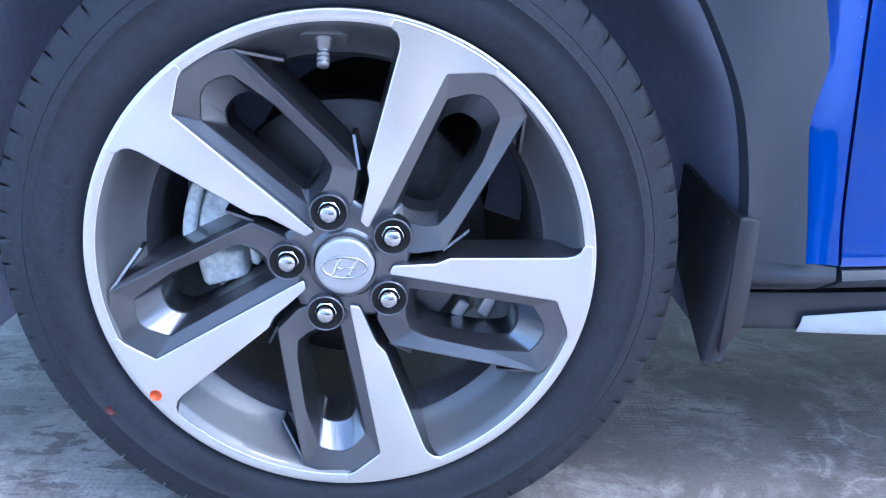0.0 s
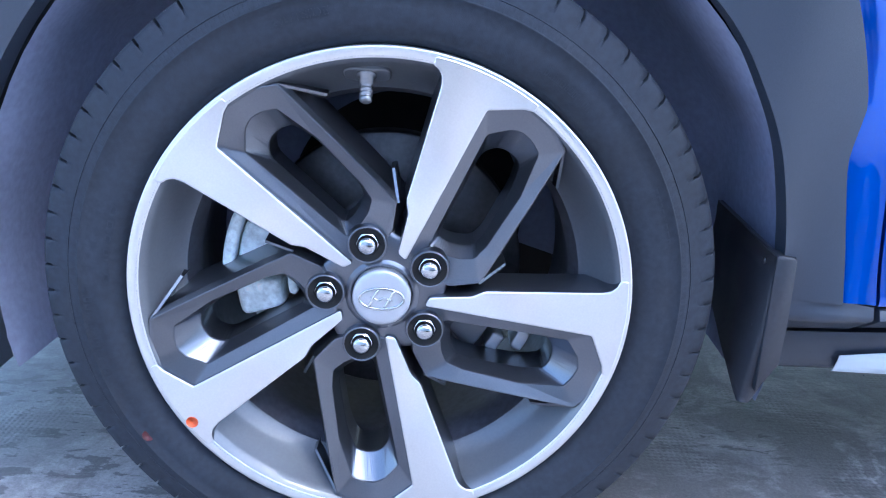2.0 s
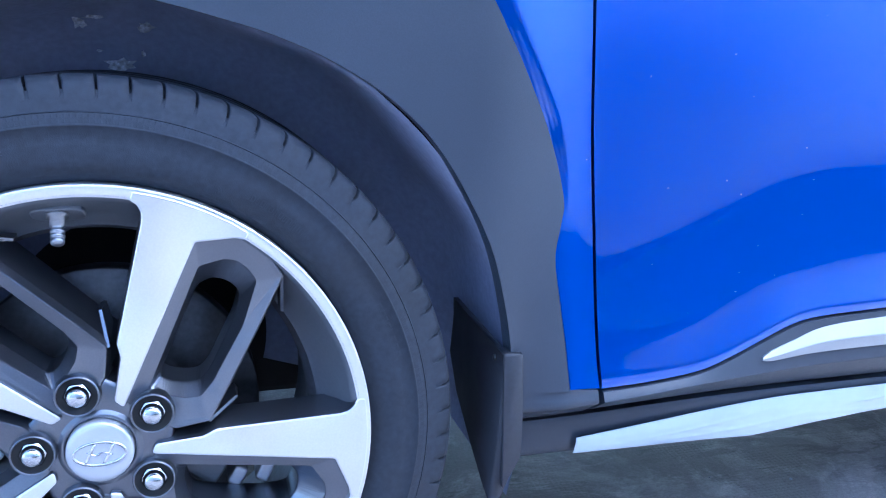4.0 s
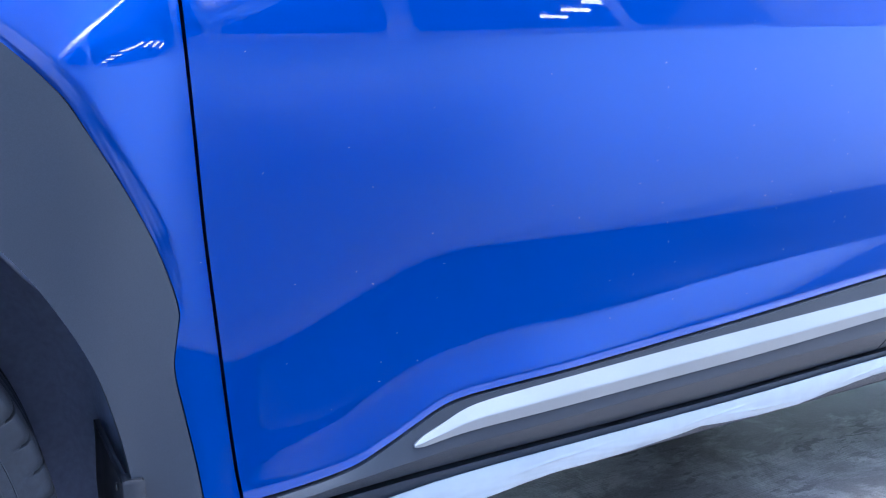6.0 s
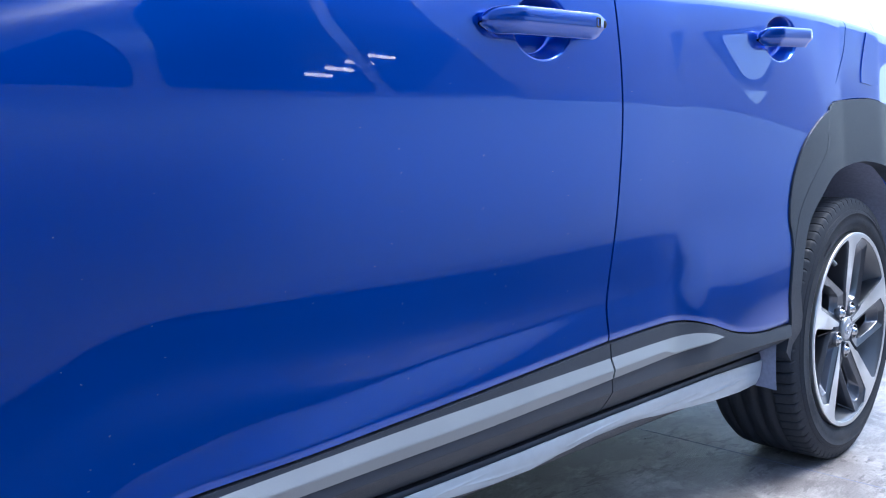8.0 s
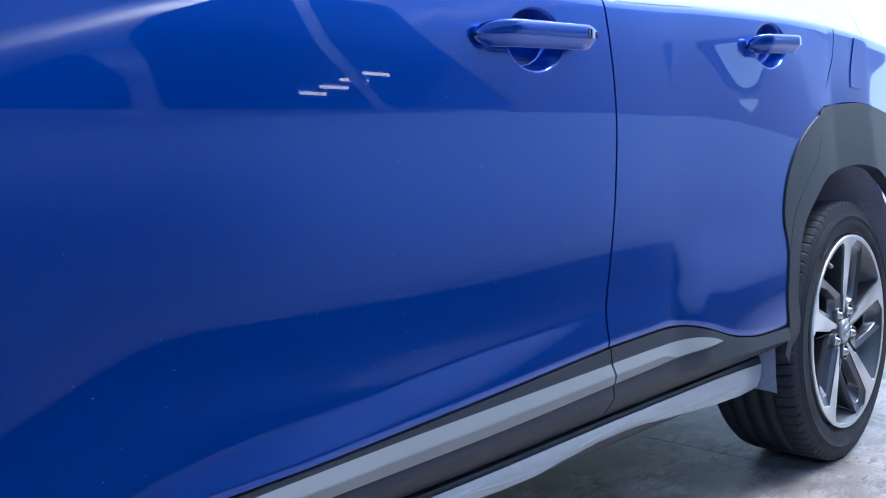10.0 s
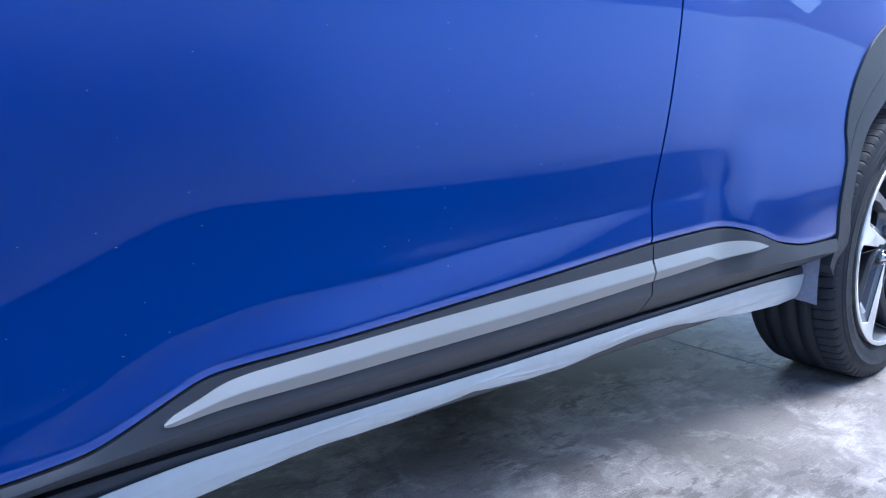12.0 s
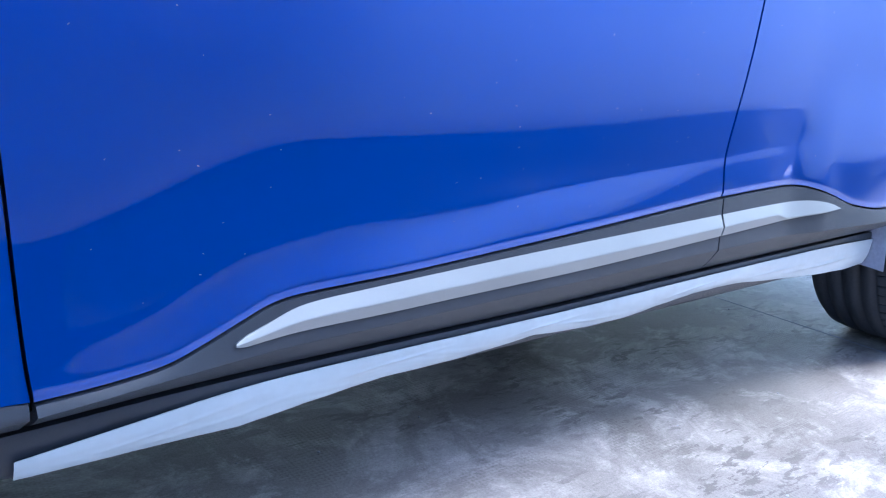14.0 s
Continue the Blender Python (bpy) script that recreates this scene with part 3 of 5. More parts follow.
rout = [*REAR_EDGE, (2.616, 0.914), (2.737, 0.911), (2.90, 0.886), (3.05, 0.84), (3.18, 0.76), (3.25, 0.62), (3.26, 0.45), (3.26, 0.30)]
us, vs = steps(120, 0.001), steps(16, 0.01)
xz = coons(rin, rout, [rin[0], rout[0]], [rin[-1], rout[-1]], us, vs)
x, z = xz[..., 0], xz[..., 1]
yy = arch_depth(x, np.maximum(z, 0.385)) + 0.012 * sstep(0.40, 0.30, z) + 0.10 * sstep(2.95, 3.3, x) ** 2
sheet(bm, x[:, ::-1], yy[:, ::-1], z[:, ::-1], 0.035, 0.003)
part("wheel_arch_cladding", bm, CLAD, car, "matt grey plastic wheel-arch cladding")

# wheel houses
def liner(cx, r, a0, a1, y0, y1, inner):
    bm = bmesh.new()
    n = 48
    rows = []
    for k in range(n + 1):
        a = radians(a0 + (a1 - a0) * k / n)
        bulge = 0.006 * math.sin(k * 0.9)
        rows.append([bm.verts.new((cx + (r + dr + bulge * w) * math.cos(a), yy, HUB_Z + (r + dr + bulge * w) * math.sin(a))) for yy, dr, w in ((y0, 0.004, 0), (y0 + 0.03, 0.0, 0.3), (y0 + 0.12, -0.004, 1), (y1 - 0.05, -0.01, 1), (y1, -0.05, 0))])
    for a, b in zip(rows, rows[1:]):
        for k in range(4):
            bm.faces.new((a[k], a[k + 1], b[k + 1], b[k]))
    centre = [bm.verts.new((cx + inner * math.cos(radians(a0 + (a1 - a0) * k / n)), y1 + 0.02, HUB_Z + inner * math.sin(radians(a0 + (a1 - a0) * k / n)))) for k in range(n + 1)]
    for k in range(n):
        bm.faces.new((rows[k][4], centre[k], centre[k + 1], rows[k + 1][4]))
    return part("wheel_house_liner", bm, LINER, car, "dark grey-blue felt wheel-house liner")


liner(0.0, 0.416, -16, 196, 0.022, 0.30, 0.16)
rng = random.Random(8)


def house(x, z):
    """Depth y of the back of the front wheel house."""
    R = math.hypot(x, z - HUB_Z)
    return 0.30 - 1.25 * max(0.0, R - 0.366) + 0.1 * max(0.0, 0.366 - R)


for cx, cz, rx, rz in ((0.008, 0.667, 0.018, 0.009), (-0.028, 0.714, 0.009, 0.007), (-0.012, 0.720, 0.012, 0.002), (0.042, 0.709, 0.010, 0.006), (0.034, 0.679, 0.003, 0.004), (-0.014, 0.683, 0.004, 0.002)):
    bm = bmesh.new()
    rr = [rng.uniform(0.55, 1.15) for _ in range(14)]
    ring = [(rx * rr[k] * math.cos(2 * math.pi * k / 14), rz * rr[k] * math.sin(2 * math.pi * k / 14)) for k in range(14)]
    loops = [[(cx + g * u, house(cx + g * u, cz + g * v) + d, cz + g * v) for u, v in ring] for g, d in ((1, 0.012), (1, -0.003), (0.9, -0.004))]
    loft(bm, loops, False, True)
    bmesh.ops.recalc_face_normals(bm, faces=bm.faces)
    part("residue", bm, RESIDUE, car, "pale dried residue")
liner(2.64, 0.435, -12, 192, 0.0, 0.30, 0.16)

# inner body behind the gaps, floor pan, far side and roof
for name, *size in (("inner_body", 0.44, 2.24, 0.075, 1.70, 0.33, 1.00), ("floor_pan", 0.42, 2.27, 0.10, 1.68, 0.245, 0.328), ("engine_bay", -0.70, 0.43, 0.34, 1.40, 0.22, 0.80), ("boot_floor", 2.25, 3.15, 0.34, 1.40, 0.26, 0.95)):
    bm = bmesh.new()
    box(bm, *size, 0.01)
    part(name, bm, BLACK, car, smooth=False)
bm = bmesh.new()
loops = []
for x, zt, yi in ((1.0, 1.38, 0.235), (1.25, 1.455, 0.255), (1.8, 1.485, 0.265), (2.5, 1.46, 0.275), (3.0, 1.38, 0.30)):
    loops.append([(x, yi, zt - 0.03), (x, yi + 0.03, zt), (x, yi + 0.15, zt + 0.03), (x, 0.87, zt + 0.05), (x, 1.59 - yi, zt + 0.03), (x, 1.71 - yi, zt), (x, 1.74 - yi, zt - 0.03), (x, 0.87, zt - 0.01)])
loft(bm, loops, True, True)
bmesh.ops.recalc_face_normals(bm, faces=bm.faces)
part("roof", bm, BLUE, car)


def pillar(x0, z0, x1, z1, w0, w1, mat):
    """A pillar between belt and roof, on both sides of the car."""
    for flip in (False, True):
        bm = bmesh.new()
        loops = []
        for k in range(7):
            t = k / 6
            x, z, w = x0 + (x1 - x0) * t, z0 + (z1 - z0) * t, w0 + (w1 - w0) * t
            y = 0.095 + 0.36 * max(0.0, z - 1.06)
            pts = [(x - w, y + 0.004, z), (x - w * 0.6, y, z), (x + w * 0.6, y, z), (x + w, y + 0.004, z), (x + w, y + 0.06, z), (x - w, y + 0.06, z)]
            loops.append([(a, 1.74 - b, c) for a, b, c in pts] if flip else pts)
        loft(bm, loops, True, True)
        bmesh.ops.recalc_face_normals(bm, faces=bm.faces)
        part("pillar", bm, mat, car)


pillar(0.40, 1.00, 1.06, 1.39, 0.05, 0.04, BLUE)
pillar(1.58, 1.05, 1.54, 1.46, 0.045, 0.04, FLAP)
pillar(3.14, 1.08, 2.98, 1.38, 0.07, 0.06, BLUE)
bm = bmesh.new()
sheet(bm, *[np.array(q) for q in ([[0.46, 1.0, 1.6, 2.2, 2.6, 3.2]] * 3, [[1.66] * 6, [1.72] * 6, [1.62] * 6], [[0.35] * 6, [0.75] * 6, [1.03, 1.045, 1.06, 1.09, 1.105, 1.09]])], 0.02)
part("far_side", bm, BLUE, car)

# side windows above the belt, with pillars between
def glass_depth(x, z):
    return 0.072 + 0.32 * (z - BELT(x)) + 0.05 * (z - BELT(x)) ** 2


for name, corners in (("front_window", [(0.55, 1.012), (1.568, 1.035), (1.52, 1.43), (1.02, 1.40)]), ("rear_window", [(1.572, 1.035), (3.02, 1.078), (2.86, 1.37), (1.525, 1.43)])):
    a, b, c, d = corners
    panel(name, car, SEEN_GLASS, [a, b], [d, c], [a, d], [b, c], 20, 14, glass_depth, "side window that mirrors the bright sky", 0.004).visible_shadow = False

# door handles: a grip across the dished cup in each door
def handle(parent, x0, x1, zc, slope, lock=False):
    """A flat-faced grip with a bevelled underside; its front end sinks into the door, its rear end is blunt."""
    cx, L = (x0 + x1) / 2, x1 - x0
    base = lambda x: float(side(np.array(x), np.array(zc - 0.10))) - 0.002

    def station(t):
        x = x0 + L * t
        out = 0.006 + 0.030 * min(1.0, t * 4.5) ** 0.7 - 0.006 * max(0.0, t - 0.9) * 10
        up = 0.020 * (1 - (1 - min(1.0, t * 7)) ** 2.2) ** 0.5 * (1 - 0.30 * max(0.0, t - 0.93) / 0.07)
        return x, base(x), out, up, zc + slope * (x - cx) - 0.004

    bm = bmesh.new()
    loops = []
    n = 34
    for i in range(n + 1):
        x, y0, out, up, z = station(0.004 + 0.996 * i / n)
        back = max(0.0, out - 0.022)
        prof = [(back, 0.80), (out * 0.55 + back * 0.45, 1.0), (out - 0.003, 0.97), (out - 0.0006, 0.84), (out, 0.70), (out, -0.05), (out - 0.0008, -0.16), (out - 0.003, -0.26), (out - 0.013, -0.92), (out * 0.4 + back * 0.6, -1.0), (back, -0.80)]
        loops.append([(x, y0 - o, z + h * up) for o, h in prof])
    x, y0, out, up, z = station(1.0)
    loops.append([(x + 0.003, y - (y - (y0 - out * 0.6)) * 0.25, z + (q - z) * 0.80) for _, y, q in loops[-1]])
    loft(bm, loops, True, True)
    bmesh.ops.recalc_face_normals(bm, faces=bm.faces)
    grip = part("handle_grip", bm, BLUE, parent, "blue painted door grip")
    if lock:
        x, y0, out, up, z = station(0.988)
        bm = bmesh.new()
        revolve(bm, [(0.0, -0.0004), (0.0050, -0.0004), (0.0062, 0.0006), (0.0064, 0.006)], 20, (x, y0 - out - 0.0005, z + 0.004))
        part("lock_cylinder", bm, BLACK, grip, "small black lock")
        x, y0, out, up, z = station(0.90)
        bm = bmesh.new()
        loops = []
        for g, yy in ((1.0, 0.003), (1.0, -0.0006), (0.72, -0.0006), (0.66, 0.0006)):
            loops.append([(x + g * u, y0 - out + yy, z + 0.005 + g * v) for u, v in rounded([(-0.0055, -0.008), (0.0055, -0.008), (0.0055, 0.008), (-0.0055, 0.008)], 0.002)])
        loft(bm, loops, False, True)
        bmesh.ops.recalc_face_normals(bm, faces=bm.faces)
        part("handle_button", bm, FLAP, grip, "small dark-framed button")
    return grip


handle(front_door, 1.236, 1.503, 0.965, 0.06, True)
handle(rear_door, 2.090, 2.274, 1.026, 0.07)

# fuel lid on the rear quarter
bm = bmesh.new()
us, vs = steps(20, 0.01), steps(20, 0.01)
lid = coons([(2.625, 0.956), (2.69, 0.952), (2.755, 0.958)], [(2.66, 1.085), (2.73, 1.09), (2.80, 1.085)], [(2.625, 0.956), (2.63, 1.0), (2.66, 1.085)], [(2.755, 0.958), (2.785, 1.02), (2.80, 1.085)], us, vs)
x, z = lid[..., 0], lid[..., 1]
sheet(bm, x, side(x, z) - 0.0025, z, 0.006, 0.0015)
part("fuel_lid", bm, BLUE, car, "blue fuel filler lid")
bm = bmesh.new()
us, vs = steps(12, 0.01), steps(12, 0.01)
lamp = coons([(3.0, 0.865), (3.24, 0.83)], [(3.05, 0.99), (3.24, 0.97)], [(3.0, 0.865), (3.05, 0.99)], [(3.24, 0.83), (3.24, 0.97)], us, vs)
x, z = lamp[..., 0], lamp[..., 1]
sheet(bm, x, side(x, z) + 0.10 * sstep(2.85, 3.3, x) ** 2 - 0.008, z, 0.02, 0.003)
part("tail_lamp", bm, LAMP_RED, car, "dark red tail lamp lens")

# mud flap behind the front wheel
bm = bmesh.new()
loops = []
for z, x, yo, yi in ((0.384, 0.392, -0.008, 0.20), (0.36, 0.392, -0.008, 0.20), (0.31, 0.390, -0.006, 0.21), (0.275, 0.387, -0.003, 0.165), (0.245, 0.384, 0.0, 0.09), (0.222, 0.382, 0.002, 0.025), (0.217, 0.382, 0.003, 0.010)):
    loops.append([(x - 0.004, yo + 0.003, z), (x - 0.001, yo, z), (x + 0.016 * min(1, (z - 0.205) / 0.03), yo - 0.001, z), (x + 0.016 * min(1, (z - 0.205) / 0.03), yo + 0.004, z), (x + 0.003, yo + 0.006, z), (x + 0.002, yi, z), (x - 0.004, yi, z)])
loft(bm, loops, True, True)
part("mud_flap", bm, FLAP, car, "black plastic mud flap")
bm = bmesh.new()
strip = rounded([(0.389, 0.234), (0.397, 0.248), (0.4085, 0.268), (0.4100, 0.31), (0.4090, 0.384), (0.389, 0.386)], 0.004)
loft(bm, [[(x, yy, z) for x, z in strip] for yy in (0.012, -0.0085)], False, False)
loft(bm, [[(x + g * (0.4 - x), yy, z + g * (0.31 - z)) for x, z in strip] for yy, g in ((-0.0085, 0.0), (-0.0100, 0.03))], False, True)
bmesh.ops.recalc_face_normals(bm, faces=bm.faces)
part("flap_edge", bm, FLAP, car, "matt grey outer strip of the mud flap")
for z0 in (0.372, 0.30):
    bm = bmesh.new()
    r = bmesh.ops.create_uvsphere(bm, u_segments=12, v_segments=8, radius=0.004)["verts"]
    bmesh.ops.scale(bm, vec=(0.5, 1, 1), verts=r)
    bmesh.ops.translate(bm, vec=(0.387, 0.018, z0), verts=r)
    part("flap_screw", bm, STEEL, car)

# front bumper corner
bm = bmesh.new()
us, vs = steps(12), steps(16)
xz = coons([(-0.75, 0.21), (-0.60, 0.205)], [(-0.75, 0.66), (-0.60, 0.66)], [(-0.75, 0.21), (-0.75, 0.66)], [(-0.60, 0.205), (-0.60, 0.66)], us, vs)
x, z = xz[..., 0], xz[..., 1]
sheet(bm, x, 0.02 + 1.2 * np.clip(-0.55 - x, 0, 1) ** 1.4, z, 0.05)
part("front_bumper", bm, CLAD, car, "grey plastic bumper corner")


# ---- wheels ----
from mathutils.geometry import tessellate_polygon


def blade_y(r):
    return -0.007 - 0.018 * min(max((r - 0.045) / 0.195, 0), 1.05)


BLADE = [(0.2360, 0.0415), (0.2340, 0.0345), (0.2285, 0.0292), (0.2200, 0.0266), (0.104, 0.0145), (0.092, 0.0075), (0.049, 0.001), (0.0455, -0.0075), (0.2165, -0.0200), (0.2310, -0.0520), (0.2322, -0.0612)]


def dense(poly, step=0.008):
    out = []
    for i, p in enumerate(poly):
        a, b = Vector(p), Vector(poly[(i + 1) % len(poly)])
        n = max(1, int((b - a).length / step))
        out += [tuple(a.lerp(b, k / n)) for k in range(n)]
    return out


def grow(poly, d):
    """An outline moved outwards by d."""
    out, n = [], len(poly)
    area = sum(poly[i - 1][0] * poly[i][1] - poly[i][0] * poly[i - 1][1] for i in range(n))
    s = 1 if area > 0 else -1
    for i in range(n):
        a, c = Vector(poly[i - 1]), Vector(poly[(i + 1) % n])
        t = (c - a).normalized()
        out.append((poly[i][0] + s * t.y * d, poly[i][1] - s * t.x * d))
    return out


def spoke_mesh():
    """The machined blade of one spoke, with painted flanks."""
    bm = bmesh.new()
    lip = [(0.2472 * math.cos(radians(a)), 0.2472 * math.sin(radians(a))) for a in (-14.6, -10, -5, 0, 4, 7, 9.8)]
    edge = dense(rounded([*BLADE, *lip], 0.0025), 0.006)
    loops = []
    for d, drop in ((-0.0008, 0.0), (0.0006, 0.0008), (0.0016, 0.006), (0.004, 0.045)):
        g = grow(edge, d)
        loops.append([(x, blade_y(math.hypot(x, z)) + drop, z) for x, z in g])
    vs = loft(bm, loops, False, False, 1)
    bm.faces.ensure_lookup_table()
    for f in bm.faces[:len(edge)]:
        f.material_index = 0
    for tri in tessellate_polygon([[Vector((v.co.x, v.co.z, 0)) for v in vs[0]]]):
        if len({*tri}) == 3:
            bm.faces.new([vs[0][k] for k in tri]).material_index = 0
    bmesh.ops.recalc_face_normals(bm, faces=bm.faces)
    return bm


def arm_mesh():
    """The dark looped arm beside a blade, with a long slot through it."""
    bm = bmesh.new()
    outer = [(0.050, -0.007), (0.2175, -0.0185), (0.2325, -0.052), (0.2345, -0.066), (0.2270, -0.083), (0.2090, -0.1045), (0.150, -0.0985), (0.085, -0.0910), (0.052, -0.0865), (0.036, -0.060), (0.034, -0.030)]
    ridge = [(0.052, -0.012), (0.2140, -0.0225), (0.2275, -0.0525), (0.2290, -0.0655), (0.2225, -0.0810), (0.2065, -0.1005), (0.150, -0.0950), (0.085, -0.0870), (0.054, -0.0820), (0.042, -0.058), (0.041, -0.030)]
    upper = [(0.066, -0.0245), (0.1935, -0.0315), (0.2065, -0.0500), (0.2085, -0.0610), (0.2045, -0.0720), (0.1960, -0.0835), (0.150, -0.0855), (0.090, -0.0770), (0.072, -0.0710), (0.066, -0.058), (0.064, -0.040)]
    lower = [(0.076, -0.0300), (0.1720, -0.0365), (0.1820, -0.0470), (0.1835, -0.0565), (0.1815, -0.0670), (0.1750, -0.0765), (0.150, -0.0790), (0.093, -0.0725), (0.080, -0.0670), (0.075, -0.055), (0.073, -0.041)]
    o, q, u, lo = (rounded(p, r, 3) for p, r in ((outer, 0.003), (ridge, 0.003), (upper, 0.003), (lower, 0.008)))
    lift = lambda poly, drop: [(x, blade_y(math.hypot(x, z)) + drop, z) for x, z in poly]
    deep = lambda poly, y: [(x, y, z) for x, z in poly]
    floor = lambda poly, y: [(x, y - 0.006 * max(0.0, (x - 0.14) / 0.06), z) for x, z in poly]
    loops = [deep(grow(o, 0.008), 0.050), lift(grow(o, 0.0030), 0.014), lift(o, 0.0034), lift(grow(o, -0.0012), 0.0030), lift(q, 0.0042), lift(grow(u, 0.0008), 0.0085), lift(u, 0.0100), floor(grow(lo, 0.0010), 0.012), floor(lo, 0.0145), deep(lo, 0.050)]
    loft(bm, loops)
    # fins where the arm runs out into the dish and into the hub
    for (xa, za), (xb, zb), ya, yb in (((0.2085, -0.1035), (0.168, -0.1200), -0.020, 0.010), ((0.050, -0.0860), (0.074, -0.1060), -0.006, 0.012)):
        d = Vector((zb - za, xa - xb)).normalized() * 0.0014
        loft(bm, [[(xa - d.x, ya, za - d.y), (xa + d.x, ya, za + d.y), (xb + d.x, yb, zb + d.y), (xb - d.x, yb, zb - d.y)], [(xa - 2 * d.x, 0.04, za - 2 * d.y), (xa + 2 * d.x, 0.04, za + 2 * d.y), (xb + 2 * d.x, 0.04, zb + 2 * d.y), (xb - 2 * d.x, 0.04, zb - 2 * d.y)]], True, True)
    bmesh.ops.recalc_face_normals(bm, faces=bm.faces)
    return bm


def tyre_mesh():
    bm = bmesh.new()
    prof = [(0.2465, 0.004), (0.2500, -0.006), (0.2550, -0.0115), (0.2575, -0.0125), (0.2590, -0.0165), (0.2700, -0.0215), (0.2850, -0.0240), (0.2985, -0.0215), (0.2990, -0.0225), (0.3005, -0.0222), (0.3010, -0.0208), (0.3060, -0.0192), (0.3098, -0.0175), (0.3104, -0.0181), (0.3112, -0.0170), (0.3210, -0.0138),
            (0.3335, -0.0105), (0.3382, -0.0045), (0.3400, 0.0070), (0.3400, 0.0220), (0.3403, 0.0335), (0.3402, 0.0395), (0.3330, 0.041), (0.3330, 0.049), (0.3402, 0.051), (0.3405, 0.075), (0.3335, 0.077), (0.3335, 0.088), (0.3405, 0.090), (0.3405, 0.118), (0.3335, 0.120), (0.3335, 0.131), (0.3405, 0.133),
            (0.3402, 0.158), (0.3330, 0.160), (0.3330, 0.168), (0.3395, 0.170), (0.3370, 0.192), (0.3260, 0.207), (0.2900, 0.222), (0.2550, 0.212), (0.2465, 0.200)]
    per = 7
    notch = {16: -0.0050, 17: -0.0080, 18: -0.0085, 19: -0.0085, 20: -0.0085, 21: -0.0075}

    def skewed(bm):
        count = 76 * per
        rings = []
        for i in range(count):
            j, f = divmod(i, per)
            a = 2 * math.pi * (j + (0.0, 0.012, 0.085, 0.097, 0.37, 0.66, 0.94)[f]) / 76
            ring = []
            for k, (r, y) in enumerate(prof):
                lean = 0.02 * (k - 16) / 5 if 16 <= k <= 21 else (0.02 if k > 21 else 0)
                rr = r + (notch.get(k, 0.0) if f in (1, 2) else 0.0)
                ring.append(bm.verts.new((rr * math.cos(a + lean), y, rr * math.sin(a + lean))))
            rings.append(ring)
        for i in range(count):
            a, b = rings[i], rings[(i + 1) % count]
            for k in range(len(prof) - 1):
                bm.faces.new((a[k], b[k], b[k + 1], a[k + 1])).smooth = not (i % per < 3 and 15 <= k <= 22) and k not in (10, 11, 12, 13, 14)

    skewed(bm)
    bmesh.ops.recalc_face_normals(bm, faces=bm.faces)
    return bm


def ribs_mesh():
    """The fine knurled band on the sidewall."""
    bm = bmesh.new()
    for i in range(400):
        a = 2 * math.pi * i / 400
        for r0, r1, y in ((0.3016, 0.3049, -0.0206), (0.3057, 0.3090, -0.0192)):
            q = []
            for da, up in ((-0.0055, 0.0), (0.0, 0.00028), (0.0055, 0.0)):
                q.append([bm.verts.new((r * math.cos(a + da), y + (r - r0) * 0.40 - up, r * math.sin(a + da))) for r in (r0, r1)])
            for m in (0, 1):
                bm.faces.new((q[m][0], q[m + 1][0], q[m + 1][1], q[m][1]))
    return bm


def sidewall_word(word, start, r0, size):
    """Raised letters bent round the sidewall, read from outside."""
    cu = bpy.data.curves.new("word", "FONT")
    cu.body, cu.size, cu.extrude = word, size, 0.0006
    tmp = bpy.data.objects.new("word", cu)
    me = tmp.to_mesh()
    bm = bmesh.new()
    bm.from_mesh(me)
    tmp.to_mesh_clear()
    bpy.data.objects.remove(tmp)
    bpy.data.curves.remove(cu)
    for v in bm.verts:
        a, r = radians(start) - v.co.x * 1.22 / (r0 + 0.004), r0 + v.co.y
        v.co = Vector((r * math.cos(a), -0.0240 - v.co.z, r * math.sin(a)))
    return bm


def sidewall_bars():
    """Raised moulded marks on the sidewall, too worn to read."""
    bm = bmesh.new()
    rng = random.Random(5)
    for start, count, r0, h, w in ((14, 8, 0.282, 0.009, 0.024), (178, 11, 0.281, 0.014, 0.036), (45, 14, 0.272, 0.007, 0.017), (160, 6, 0.268, 0.006, 0.05)):
        a = radians(start)
        for k in range(count):
            ww = w * rng.uniform(0.6, 1.1)
            for r1, r2, a1, a2 in ((r0, r0 + h, a, a + ww * 0.18), (r0 + h * 0.82, r0 + h, a, a + ww * 0.8), (r0, r0 + h * 0.18, a, a + ww * 0.8), (r0, r0 + h, a + ww * 0.62, a + ww * 0.8)):
                if rng.random() < 0.25:
                    continue
                q = [bm.verts.new((r * math.cos(t), -0.0228 - 0.0012 - 0.004 * (1 - abs(r - 0.285) / 0.02) * 0.2, r * math.sin(t))) for r, t in ((r1, a1), (r1, a2), (r2, a2), (r2, a1))]
                bm.faces.new(q)
            a += ww * 1.15
    return bm


